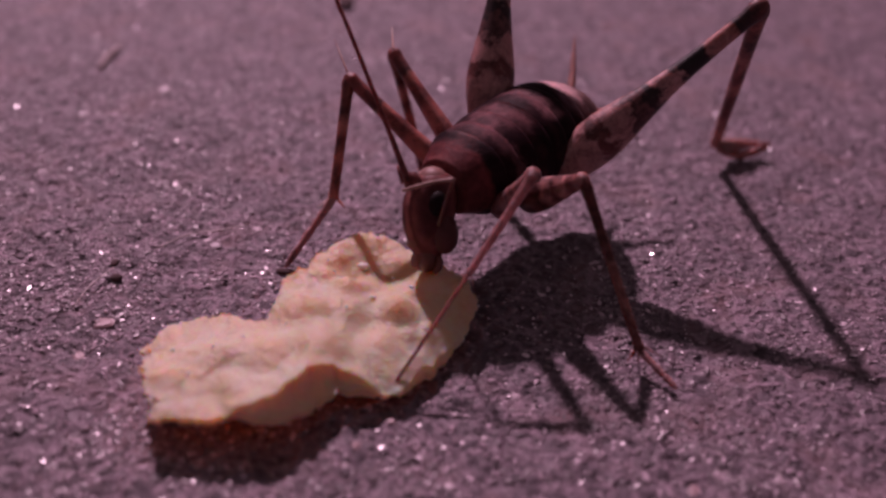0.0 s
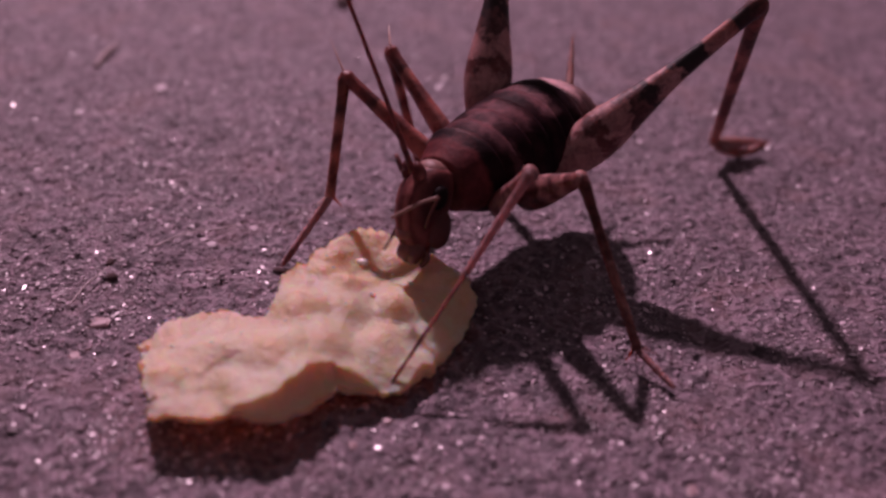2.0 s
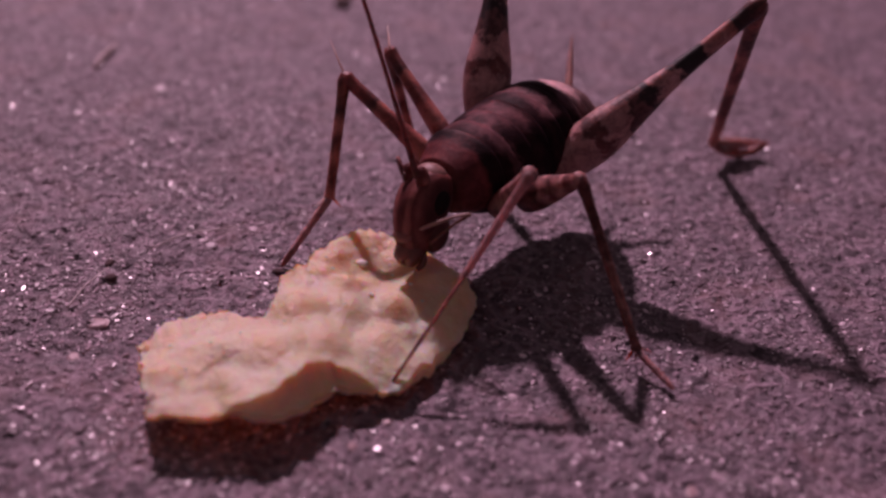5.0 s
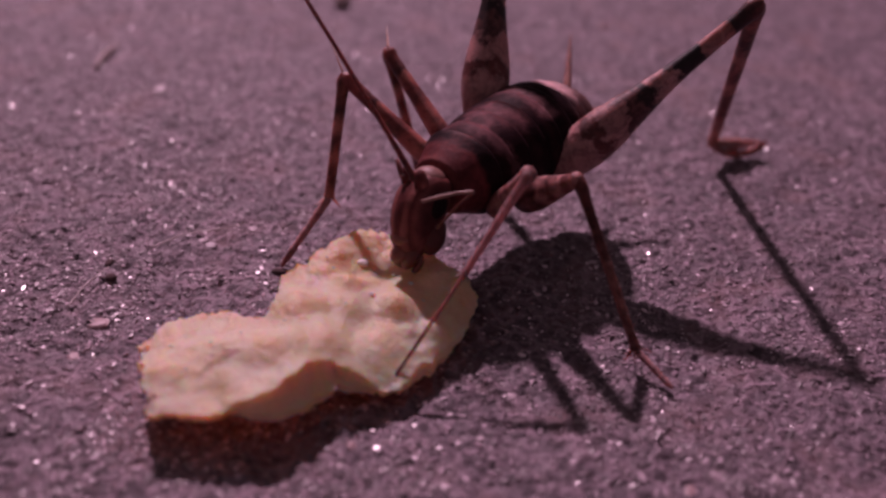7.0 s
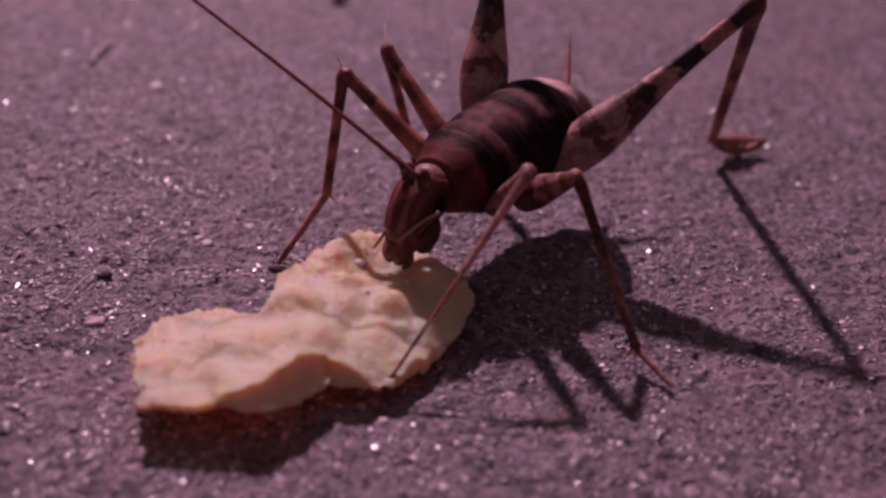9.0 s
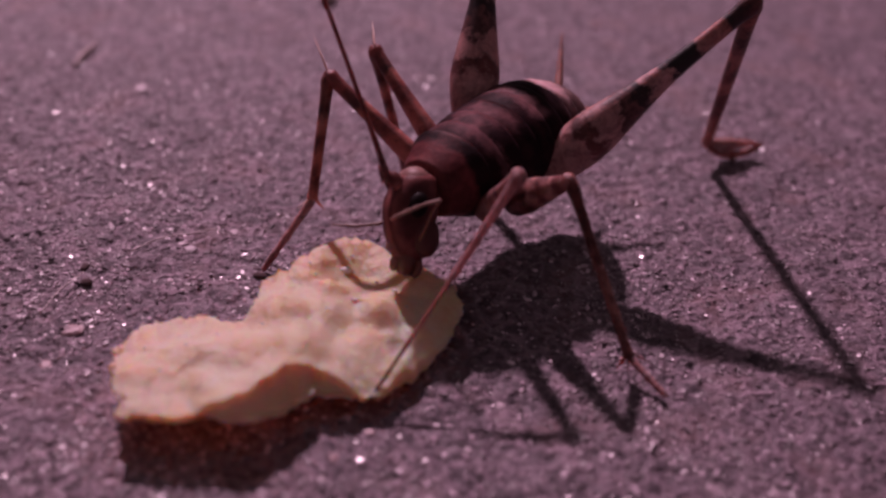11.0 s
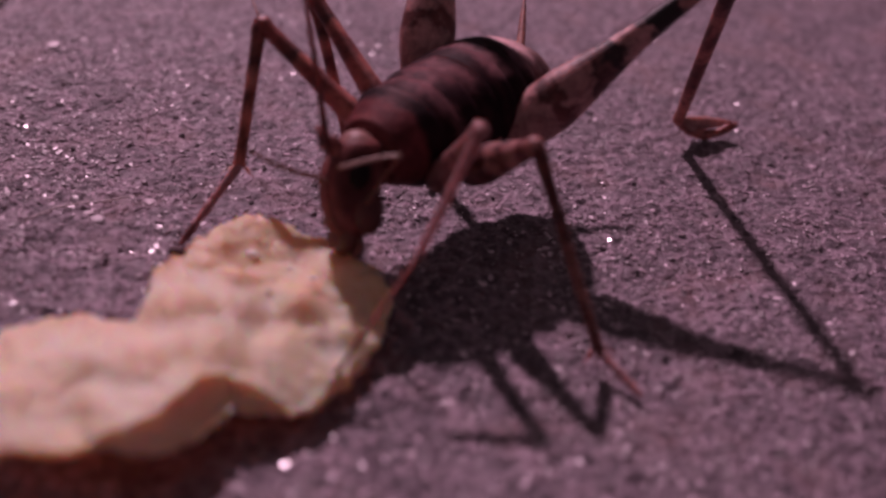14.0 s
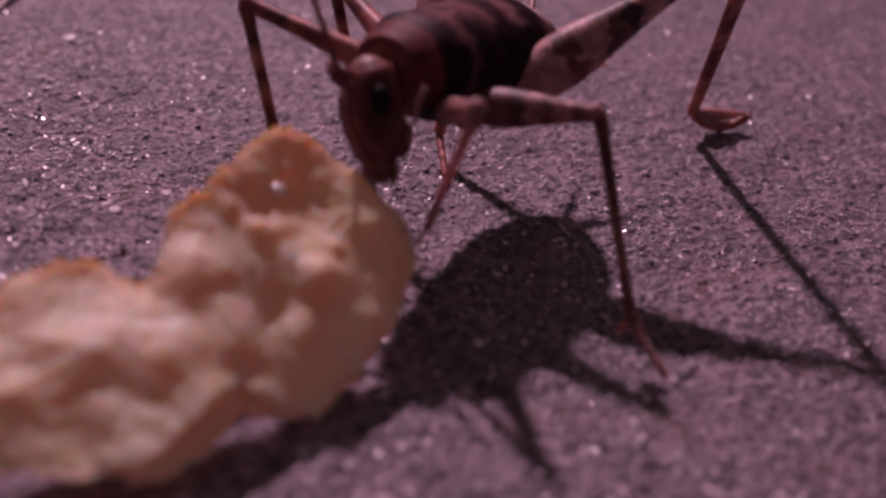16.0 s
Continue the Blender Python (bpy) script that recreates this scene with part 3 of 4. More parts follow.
    tib_pale = limb_material("pale_tibia_chitin", 9.0, [(0, (0.26, 0.19, 0.18)), (0.3, (0.34, 0.26, 0.25)), (0.6, (0.34, 0.26, 0.25)), (0.8, (0.30, 0.21, 0.20)), (1, (0.30, 0.20, 0.19))], 7.0, patch=0.35, tone=1.7, through=0.55)
    tar = limb_material("tarsus_chitin", 5.0, [(0, (0.32, 0.23, 0.22)), (0.5, (0.36, 0.27, 0.255)), (1, (0.22, 0.14, 0.135))], 4.0)
    tar_hind = limb_material("hind_tarsus_chitin", 5.0, [(0, (0.30, 0.13, 0.10)), (0.3, (0.40, 0.21, 0.165)), (0.6, (0.34, 0.16, 0.13)), (1, (0.20, 0.08, 0.07))], 9.0)
    tar_dusky = limb_material("dusky_tarsus_chitin", 7.0, [(0, (0.26, 0.15, 0.13)), (0.5, (0.22, 0.12, 0.105)), (0.75, (0.12, 0.055, 0.048)), (1, (0.16, 0.08, 0.07))], 12.0, patch=0.5)
    spur_skin = limb_material("spur_skin", 4.5, [(0, (0.42, 0.29, 0.25)), (0.3, (0.60, 0.46, 0.40)), (0.7, (0.60, 0.47, 0.42)), (1, (0.44, 0.30, 0.27))], 11.0, patch=0.35, through=0.4)
    hip_skin = plain_material("coxa_skin", (0.15, 0.065, 0.06), 0.5, 0.2)
    fem_pale = limb_material("pale_femur_chitin", 8.0, [(0, (0.20, 0.12, 0.11)), (0.4, (0.30, 0.20, 0.185)), (0.8, (0.36, 0.26, 0.245)), (1, (0.28, 0.19, 0.175))], 10.0, patch=0.6, tone=1.3, through=0.35)
    P["legs"] = {}
    for name, (hip, knee, ankle, toe) in LEGS.items():
        hip, knee, ankle, toe = (Vector(v) for v in (hip, knee, ankle, toe))
        l1, l2, l3 = (knee - hip).length, (ankle - knee).length, (toe - ankle).length
        hind = name.startswith("hind")
        if hind:
            fprof = [(0.0, 0.4, 0.4), (0.06, 0.7, 0.7), (0.15, 1.15, 1.2), (0.26, 1.35, 1.6), (0.35, 1.28, 1.58), (0.48, 0.95, 1.18), (0.62, 0.6, 0.8), (0.78, 0.5, 0.62), (0.92, 0.47, 0.58), (0.985, 0.56, 0.68), (1.02, 0.3, 0.35)]
            tprof = [(-0.02, 0.34, 0.34), (0.03, 0.56, 0.6), (0.12, 0.50, 0.53), (0.5, 0.45, 0.47), (0.8, 0.41, 0.43), (0.93, 0.36, 0.38), (0.99, 0.40, 0.40), (1.0, 0.2, 0.2)]
            sp = [(q / 11, (1.9 if q % 2 else 1.2) + 0, 0.7, 0.9) for q in range(3, 11)] + [(0.98, 1.2, 0.7, 0.9), (0.97, 2.8, 0.6, 0.9)]
        else:
            fprof = [(0.0, 0.5, 0.5), (0.05, 0.7, 0.75), (0.25, 0.62, 0.72), (0.6, 0.48, 0.52), (0.9, 0.42, 0.45), (0.98, 0.5, 0.52), (1.03, 0.25, 0.25)]
            tprof = [(-0.02, 0.25, 0.25), (0.04, 0.44, 0.46), (0.15, 0.36, 0.38), (0.5, 0.32, 0.34), (0.9, 0.31, 0.33), (0.99, 0.36, 0.36), (1.0, 0.2, 0.2)]
            if name == "mid_right":
                fprof = [(0.0, 0.7, 0.75), (0.06, 0.95, 1.0), (0.25, 0.95, 1.05), (0.5, 0.75, 0.85), (0.75, 0.55, 0.6), (0.92, 0.45, 0.48), (0.98, 0.5, 0.52), (1.03, 0.25, 0.25)]
                tprof = [(q, a * 0.88, b * 0.88) for q, a, b in tprof]
            if name == "front_right":
                tprof = [(q, a * (0.9 - 0.25 * q), b * (0.9 - 0.25 * q)) for q, a, b in tprof]
            sp = [(0.97, 0.6, 1.1, 0.9), (0.97, 2.5, 1.1, 0.9), (0.97, 4.0, 0.9, 0.9), (0.3, 1.5, 0.5, 0.8), (0.45, 1.75, 0.55, 0.8), (0.6, 1.4, 0.55, 0.8), (0.75, 1.7, 0.55, 0.8), (0.86, 1.45, 0.5, 0.8)]
        if name == "front_right":
            sp = [(0.97, 0.6, 0.7, 0.9), (0.97, 2.5, 0.7, 0.9), (0.6, 1.4, 0.35, 0.8)]
        fsp = {"front_left": [(0.99, 1.57, 1.5, 1.6)], "mid_left": [(0.99, 1.57, 1.4, 0.9), (0.98, 3.6, 1.3, 0.1)]}.get(name, [])
        kind = "hind" if hind else name.split("_")[0].replace("mid", "middle")
        fem = part(kind + "_femur", limb_mesh("femur", l1, fprof, fem_hind if hind else fem_dark if name == "mid_right" else fem_pale if name == "front_right" else fem_small, 18, spines=fsp), root)
        tib = part(kind + "_tibia", limb_mesh("tibia", l2, tprof, tib_hind if hind else tib_pale if name == "front_right" else tib_shaded if name == "mid_right" else tib_small, 12, spines=sp), root)
        thin = {"front_right": 0.4, "hind_right": 1.25, "mid_right": 0.75}.get(name, 0.85)
        tarp = [(0.0, 0.22, 0.22), (0.05, 0.3, 0.32), (0.42, 0.24, 0.26), (0.5, 0.29, 0.3), (0.68, 0.22, 0.24), (0.74, 0.26, 0.27), (0.93, 0.2, 0.22), (1.0, 0.05, 0.05)]
        tr = part(kind + "_tarsus", limb_mesh("tarsus", l3, [(q, a * thin, b * thin) for q, a, b in tarp], tar_hind if hind else tar_dusky if name == "front_right" else tar, 10, bow=-0.95 if name == "hind_right" else 0.0), root)
        coxa = part(kind + "_coxa", ellipsoid("coxa", (0.9, 0.9, 1.35), hip_skin, 14, 10), root)
        P["legs"][name] = (fem, tib, tr, coxa, hip, knee, ankle, toe, l1, l2)
    a = Vector((20.3, 15.0, 1.9))
    for tip in ((24.6, 16.5, 1.35), (23.8, 16.1, 1.2), (23.4, 16.3, 1.0), (22.7, 15.9, 0.85), (22.0, 15.5, 0.7)):
        me = limb_mesh("spur", (Vector(tip) - a).length, [(0, 0.22, 0.22), (0.35, 0.34, 0.34), (0.7, 0.27, 0.27), (1, 0.08, 0.08)], spur_skin, 8)
        part("spur", me, root, rel(link_pose(a, tip, (0, 0, 1))))
    # head: origin at the neck, face down -Z, front towards +Y
    face = face_material()
    dark = plain_material("eye_facets", (0.010, 0.005, 0.006), 0.6, 0.1, 0.1)
    pale = plain_material("palp_skin", (0.30, 0.165, 0.14), 0.5)
    jaw = plain_material("jaw_chitin", (0.12, 0.035, 0.025), 0.35)
    am = limb_material("antenna_skin", 60.0, [(0, (0.12, 0.042, 0.038)), (1, (0.16, 0.075, 0.065))], 5.0)
    vertex = plain_material("vertex_shell", (0.26, 0.13, 0.115), 0.5, 0.3)
    cheek = plain_material("cheek_shell", (0.085, 0.030, 0.030), 0.5, 0.2)
    lip = plain_material("lip_shell", (0.19, 0.075, 0.062), 0.45, 0.3)
    t = spline([(0.9, -0.2, 0.6, 0.5), (0.6, 0.0, 1.25, 1.1), (-0.3, 0.15, 1.52, 1.5), (-1.2, 0.25, 1.6, 1.62), (-2.4, 0.25, 1.5, 1.5), (-3.4, 0.2, 1.22, 1.2), (-4.1, 0.15, 0.9, 0.88), (-4.55, 0.1, 0.5, 0.4)], 5)
    c = np.stack([0 * t[:, 0], t[:, 1], t[:, 0]], 1)
    head = part("head", mesh_of("head", *rings(c, np.outer(t[:, 2], (1, 0, 0)), np.outer(t[:, 3], (0, 1, 0)), 24, 2.2), face), root, None, "red-brown deflexed head")
    P["head"] = head
    for sx in (-1, 1):
        part("eye", ellipsoid("eye", (0.42, 0.58, 0.78), dark, 16, 10), head, scaled(pose(1.46 * sx, 0.15, -0.95, 8, 0, 0)), "black oval compound eye")
        part("mandible", ellipsoid("mandible", (0.46, 0.55, 0.85), jaw, 12, 8), head, scaled(pose(0.52 * sx, 0.3, -4.35, 0, 14 * sx, 0)))
        part("antenna_base", ellipsoid("antenna_base", (0.45, 0.45, 0.8), face, 12, 8), head, scaled(pose(0.62 * sx, 1.3, 0.15, -30, 0, 0)))
        part("cheek", ellipsoid("cheek", (0.62, 0.85, 1.25), cheek, 14, 10), head, scaled(pose(1.05 * sx, -0.55, -2.75, -10, 6 * sx, 0)), "dark bulging cheek")
        drop = tube_path([(0, 0, 0), (0.08 * sx, -0.1, -0.35), (0.10 * sx, 0.0, -0.7), (0.04 * sx, 0.2, -1.0)], [0.24, 0.24, 0.22, 0.14], 9)
        part("labial_palp", mesh_of("labial_palp", *drop, jaw), head, scaled(pose(0.55 * sx, -0.35, -4.2)))
        if sx < 0:
            pp = [(0, 0, 0), (0, 0.12, 0.9), (0, 0.08, 2.0), (0, 0, 3.1)]
            P["near_palp"] = part("palp", mesh_of("palp", *tube_path(pp, [0.13, 0.10, 0.12, 0.10], 10), pale), head, None, "pale jointed feeler beside the mouth")
            P["palp_arm"] = part("palp_arm", mesh_of("palp_arm", *tube_path([(0, 0, 0), (0.05, 0.1, 1.2), (0.05, 0.05, 2.4), (0, 0, 3.4)], [0.11, 0.09, 0.10, 0.12], 10), jaw), head)
        else:
            pp = [(0.3, 0.2, -1.6), (0, 0, 0), (0.1, -0.1, 0.9), (0.1, -0.15, 1.8), (0.0, -0.1, 2.6), (0.0, 0, 3.4)]
            P["palp"] = part("palp", mesh_of("palp", *tube_path(pp, [0.13, 0.13, 0.11, 0.10, 0.09, 0.05], 10), jaw), head, None, "slender jointed feeler reaching over the crisp")
    part("vertex", ellipsoid("vertex", (1.15, 0.95, 0.85), vertex, 16, 10), head, scaled(pose(0, 0.15, 0.42)), "pale brown crown of the head")
    part("clypeus", ellipsoid("clypeus", (0.85, 0.32, 0.55), lip, 14, 8), head, scaled(pose(0, 1.12, -3.35, 14, 0, 0)))
    part("labrum", ellipsoid("labrum", (0.68, 0.34, 0.7), lip, 14, 8), head, scaled(pose(0, 0.78, -4.3, 18, 0, 0)), "flap-like upper lip")
    P["antennae"] = []
    for bend, cut in ((1.0, 1.0), (-1.0, 0.02)):
        pts = [tuple(q * cut for q in p) for p in [(0, 0, 0), (0.1 * bend, 0.3, 4), (0.2 * bend, 1.2, 12), (0.1 * bend, 3.0, 24), (-0.6 * bend, 7.0, 40), (-2.0 * bend, 13.0, 54)]]
        P["antennae"].append(part("antenna", mesh_of("antenna", *tube_path(pts, [0.22, 0.15, 0.125, 0.10, 0.07, 0.03] if cut == 1 else [0.24, 0.2, 0.18, 0.17, 0.16, 0.12], 8, 8), am), root, None, "long thread-thin dark antenna" if cut == 1 else "short broken stub of an antenna"))
    return root, P


# ---- small litter on the slab ----
def build_litter():
    straw = plain_material("dry_straw", (0.42, 0.32, 0.32), 0.6)
    crumb = plain_material("dark_soil", (0.075, 0.04, 0.042), 0.9)
    hair = plain_material("pale_fibre", (0.55, 0.45, 0.46), 0.5)

    def lump(name, x, y, r, mat, label, cat):
        me = ellipsoid(name, r, mat, 14, 9, lambda v: v * (1 + 0.35 * noise.noise(Vector(v) * 1.7 + Vector((x, y, 0)))))
        ob = new(name, me)
        ob.location = Vector((x, y, r[2] * 0.7)) * MM
        tagged(ob, label, cat)

    def strand(name, pts, radii, mat, label, cat):
        c = Vector(pts[0])
        me = mesh_of(name, *tube_path([Vector(p) - c for p in pts], radii, 7), mat)
        ob = new(name, me)
        ob.location = c * MM
        tagged(ob, label, cat)

    strand("straw", [(-31.9, 27.8, 0.15), (-31.7, 30.5, 0.35), (-31.3, 33.5, 0.3)], [0.14, 0.28, 0.08], straw, "short pale sliver of straw on concrete", "straw")
    lump("soil_crumb", -21.1, -4.9, (0.4, 0.3, 0.24), crumb, "dark crumb of soil on concrete", "crumb")
    lump("soil_crumb", -21.7, -3.2, (0.26, 0.4, 0.2), crumb, "dark crumb of soil on concrete", "crumb")
    for pts in ([(-22.8, -8.3, 0.15), (-22.3, -6.2, 0.4), (-21.4, -4.2, 0.5)], [(-19.5, -1.4, 0.2), (-17.8, 0.1, 0.45), (-15.4, 1.4, 0.3), (-13.9, 2.6, 0.15)]):
        strand("fibre", pts, [0.05, 0.055, 0.05, 0.04][:len(pts)], hair, "fine pale fibre lying on concrete", "fibre")
    lump("bark_flake", -12.0, 48.5, (0.9, 2.8, 0.5), crumb, "dark flake of bark on concrete", "bark")
    lump("soil_crumb", -10.6, -3.2, (0.55, 0.35, 0.2), crumb, "dark crumb of soil under a cricket foot", "crumb")


PEBBLES = [
    (14.8, 44.2, 0.55), (9.8, 44.3, 0.5), (-21.0, -12.6, 0.5), (-20.6, -9.5, 0.65),
    (-7.6, -21.8, 0.35), (13.0, -21.2, 0.4), (-15.7, -0.5, 0.5), (-16.4, 0.2, 0.35),
    (0.5, -21.9, 0.35), (4.0, -14.4, 0.35), (-2.8, -17.1, 0.3), (-4.4, -19.2, 0.4),
    (2.3, -18.2, 0.25), (-25.2, 24.3, 0.5), (-13.3, 2.2, 0.45), (-30.6, 9.2, 0.45),
    (-9.9, -0.1, 0.3), (17.5, -20.5, 0.4)]


def build_pebbles():
    tones = [plain_material("pebble_stone", c, 0.45, 0.5, 0.5) for c in ((0.42, 0.33, 0.37), (0.30, 0.19, 0.205), (0.24, 0.18, 0.21))]
    words = ("pale quartz pebble set in the concrete", "reddish pebble set in the concrete", "grey pebble set in the concrete")
    rng = random.Random(11)
    for k, (x, y, r) in enumerate(PEBBLES):
        c = rng.randrange(3)
        me = ellipsoid("pebble", (r * rng.uniform(0.9, 1.3), r * rng.uniform(0.7, 1.0), r * 0.22), tones[c], 9, 6, lambda v: v * (1 + 0.4 * noise.noise(Vector(v) * (1.1 / r) + Vector((k * 3.1, 0, 0)))))
        me.polygons.foreach_set("use_smooth", [False] * len(me.polygons))
        ob = new("pebble", me)
        ob.matrix_basis = scaled(pose(x, y, ground_z(x, y) + 0.06 * r, rng.uniform(-7, 7), rng.uniform(-7, 7), rng.uniform(0, 180)))
        tagged(ob, words[c], "pebble", "pebbles in the slab")


# ---- keyed parts ----
# mouth place: seconds, sideways and upwards shift in millimetres
MOUTH = [(0, 0, 0), (0.6, -0.4, 0.3), (0.9, -0.3, 0.1), (1.2, -0.15, 0.8), (1.5, 0, 0.7), (1.8, -0.6, 0.8), (2.4, -1.1, 0.8), (2.7, -1.5, 0.7), (3.0, -1.8, 0), (3.5, -1.2, -0.2), (4.0, -1.0, -0.1), (4.2, -0.8, 0), (5.2, -1.1, 0.5), (6.3, -0.6, 0.7), (6.6, -1.1, 0.2), (7.0, -1.3, 0), (7.5, -1.25, 0.3), (8.1, -1.4, 0.5), (8.5, -1.8, 0.5), (9.0, -1.9, 0.2), (9.2, -1.9, 0), (10.2, -0.8, 0.4), (11.3, 0, 0), (11.7, 0.2, -0.2), (12.5, 0.2, 0), (13.0, 0.1, 0.2), (13.7, 0.1, -0.3), (14.5, -0.6, -0.8), (15.0, -0.6, -0.8), (15.5, -0.2, -0.7), (15.8, 0.9, -1.6), (16.0, 1.4, -2.4)]
# face: seconds, degrees turned from facing sideways to facing the crisp's near edge
FACE = [(0, 18), (1.2, 30), (1.8, 34), (2.7, 40), (3.2, 48), (4.2, 46), (6.3, 40), (8.5, 48), (9.2, 50), (10.2, 30), (11.3, 16), (13.0, 14), (14.5, 16), (16.0, 20)]
# first antenna: seconds, lean to the side in degrees
LEAN = [(0, -17), (0.3, -20), (0.6, -15), (0.9, -15), (1.2, -18), (1.5, -20), (1.8, -16), (2.1, -17), (2.4, -22), (2.7, -17), (3.0, -10), (3.3, -3), (3.6, -7), (3.9, -4), (4.2, -8), (5.2, -13), (6.3, -16), (6.6, -21), (7.0, -26), (7.2, -26), (7.5, -19), (7.8, -13), (8.1, -7), (8.4, -9), (8.7, -32), (9.0, -45), (9.2, -37), (10.2, -20), (11.3, -13), (11.6, -11), (12.2, -8), (12.8, -8), (13.2, -9), (14.0, -6), (14.6, -6), (15.2, -7), (15.6, -14), (16, -16)]
# body: seconds, shift x y z in millimetres, nose-up pitch in degrees
BODY = [(0, 0, 0, 0, 0), (1.0, 0.05, 0, 0.05, 0), (2.2, 0, 0, 0.1, 0), (3.0, -0.05, 0, -0.02, -0.6), (4.2, -0.05, 0, 0.02, -0.4), (5.2, 0, 0, 0.05, 0), (6.3, -0.05, 0, 0, 0), (7.5, -0.05, 0, 0, -0.3), (9.2, -0.05, 0, -0.1, -0.5), (11.3, 0, 0, 0, 0), (12.5, 0, 0, 0.05, 0.3), (13.5, 0, 0, 0, 0), (14.5, 0, 0, 0.05, 0), (15.1, 0, 0, 0.15, 0), (15.4, 0, 0, 0.8, 1), (15.6, 0, 0, 1.0, 2.5), (15.7, -0.05, 0.05, 1.4, 6), (15.8, -0.1, 0.1, 1.6, 9), (16.0, -0.6, 0.1, 1.6, 12.0)]
# crisp: seconds, shift x y z in millimetres, turn about x y z in degrees
CHIP = [(0, 0, 0, 0, 0, 0, 0), (3.5, 0.17, 0.25, 0.07, 0.8, 0.7, 0.1), (4.2, 0.1, 0.25, 0.07, 0.4, 0.3, 0), (6.3, 0.2, 0.1, 0.15, 0, 0, -0.2), (7, 0.22, 0.08, 0.19, -0.2, -0.3, -0.3), (8, 0.1, 0.3, 0.1, -1.4, -0.8, -1.0), (9, 0, 0.43, 0.02, -2.3, -1.2, -1.8), (11.3, 0, 0.5, 0, -2.8, 0, -1.0), (12.5, -0.09, 0.6, -0.1, -3.2, 1.0, -0.2), (13, 0.1, 0.44, 0.07, -3.3, 0, -0.4), (13.4, -0.1, -1.3, 0.3, -1.2, 1.8, 4.5), (14.5, -0.16, -1.57, 0.4, -0.7, 2.0, 5.7), (15.0, -0.17, -1.58, 0.4, -0.1, 1.4, 5.8), (15.3, -0.2, -1.8, 0.5, 2.0, 1.6, 5.7), (15.5, -0.24, -2.2, 0.7, 5.5, 2.5, 5.6), (15.6, -0.3, -2.3, 1.0, 9.5, 4.5, 5.5), (15.7, -0.35, -2.4, 1.6, 18, 9, 5.3), (15.8, -0.4, -2.5, 2.0, 23, 12, 5.1), (15.9, -0.4, -2.5, 2.2, 25.5, 13.4, 5), (16.0, -0.4, -2.5, 2.3, 26.5, 14, 5)]
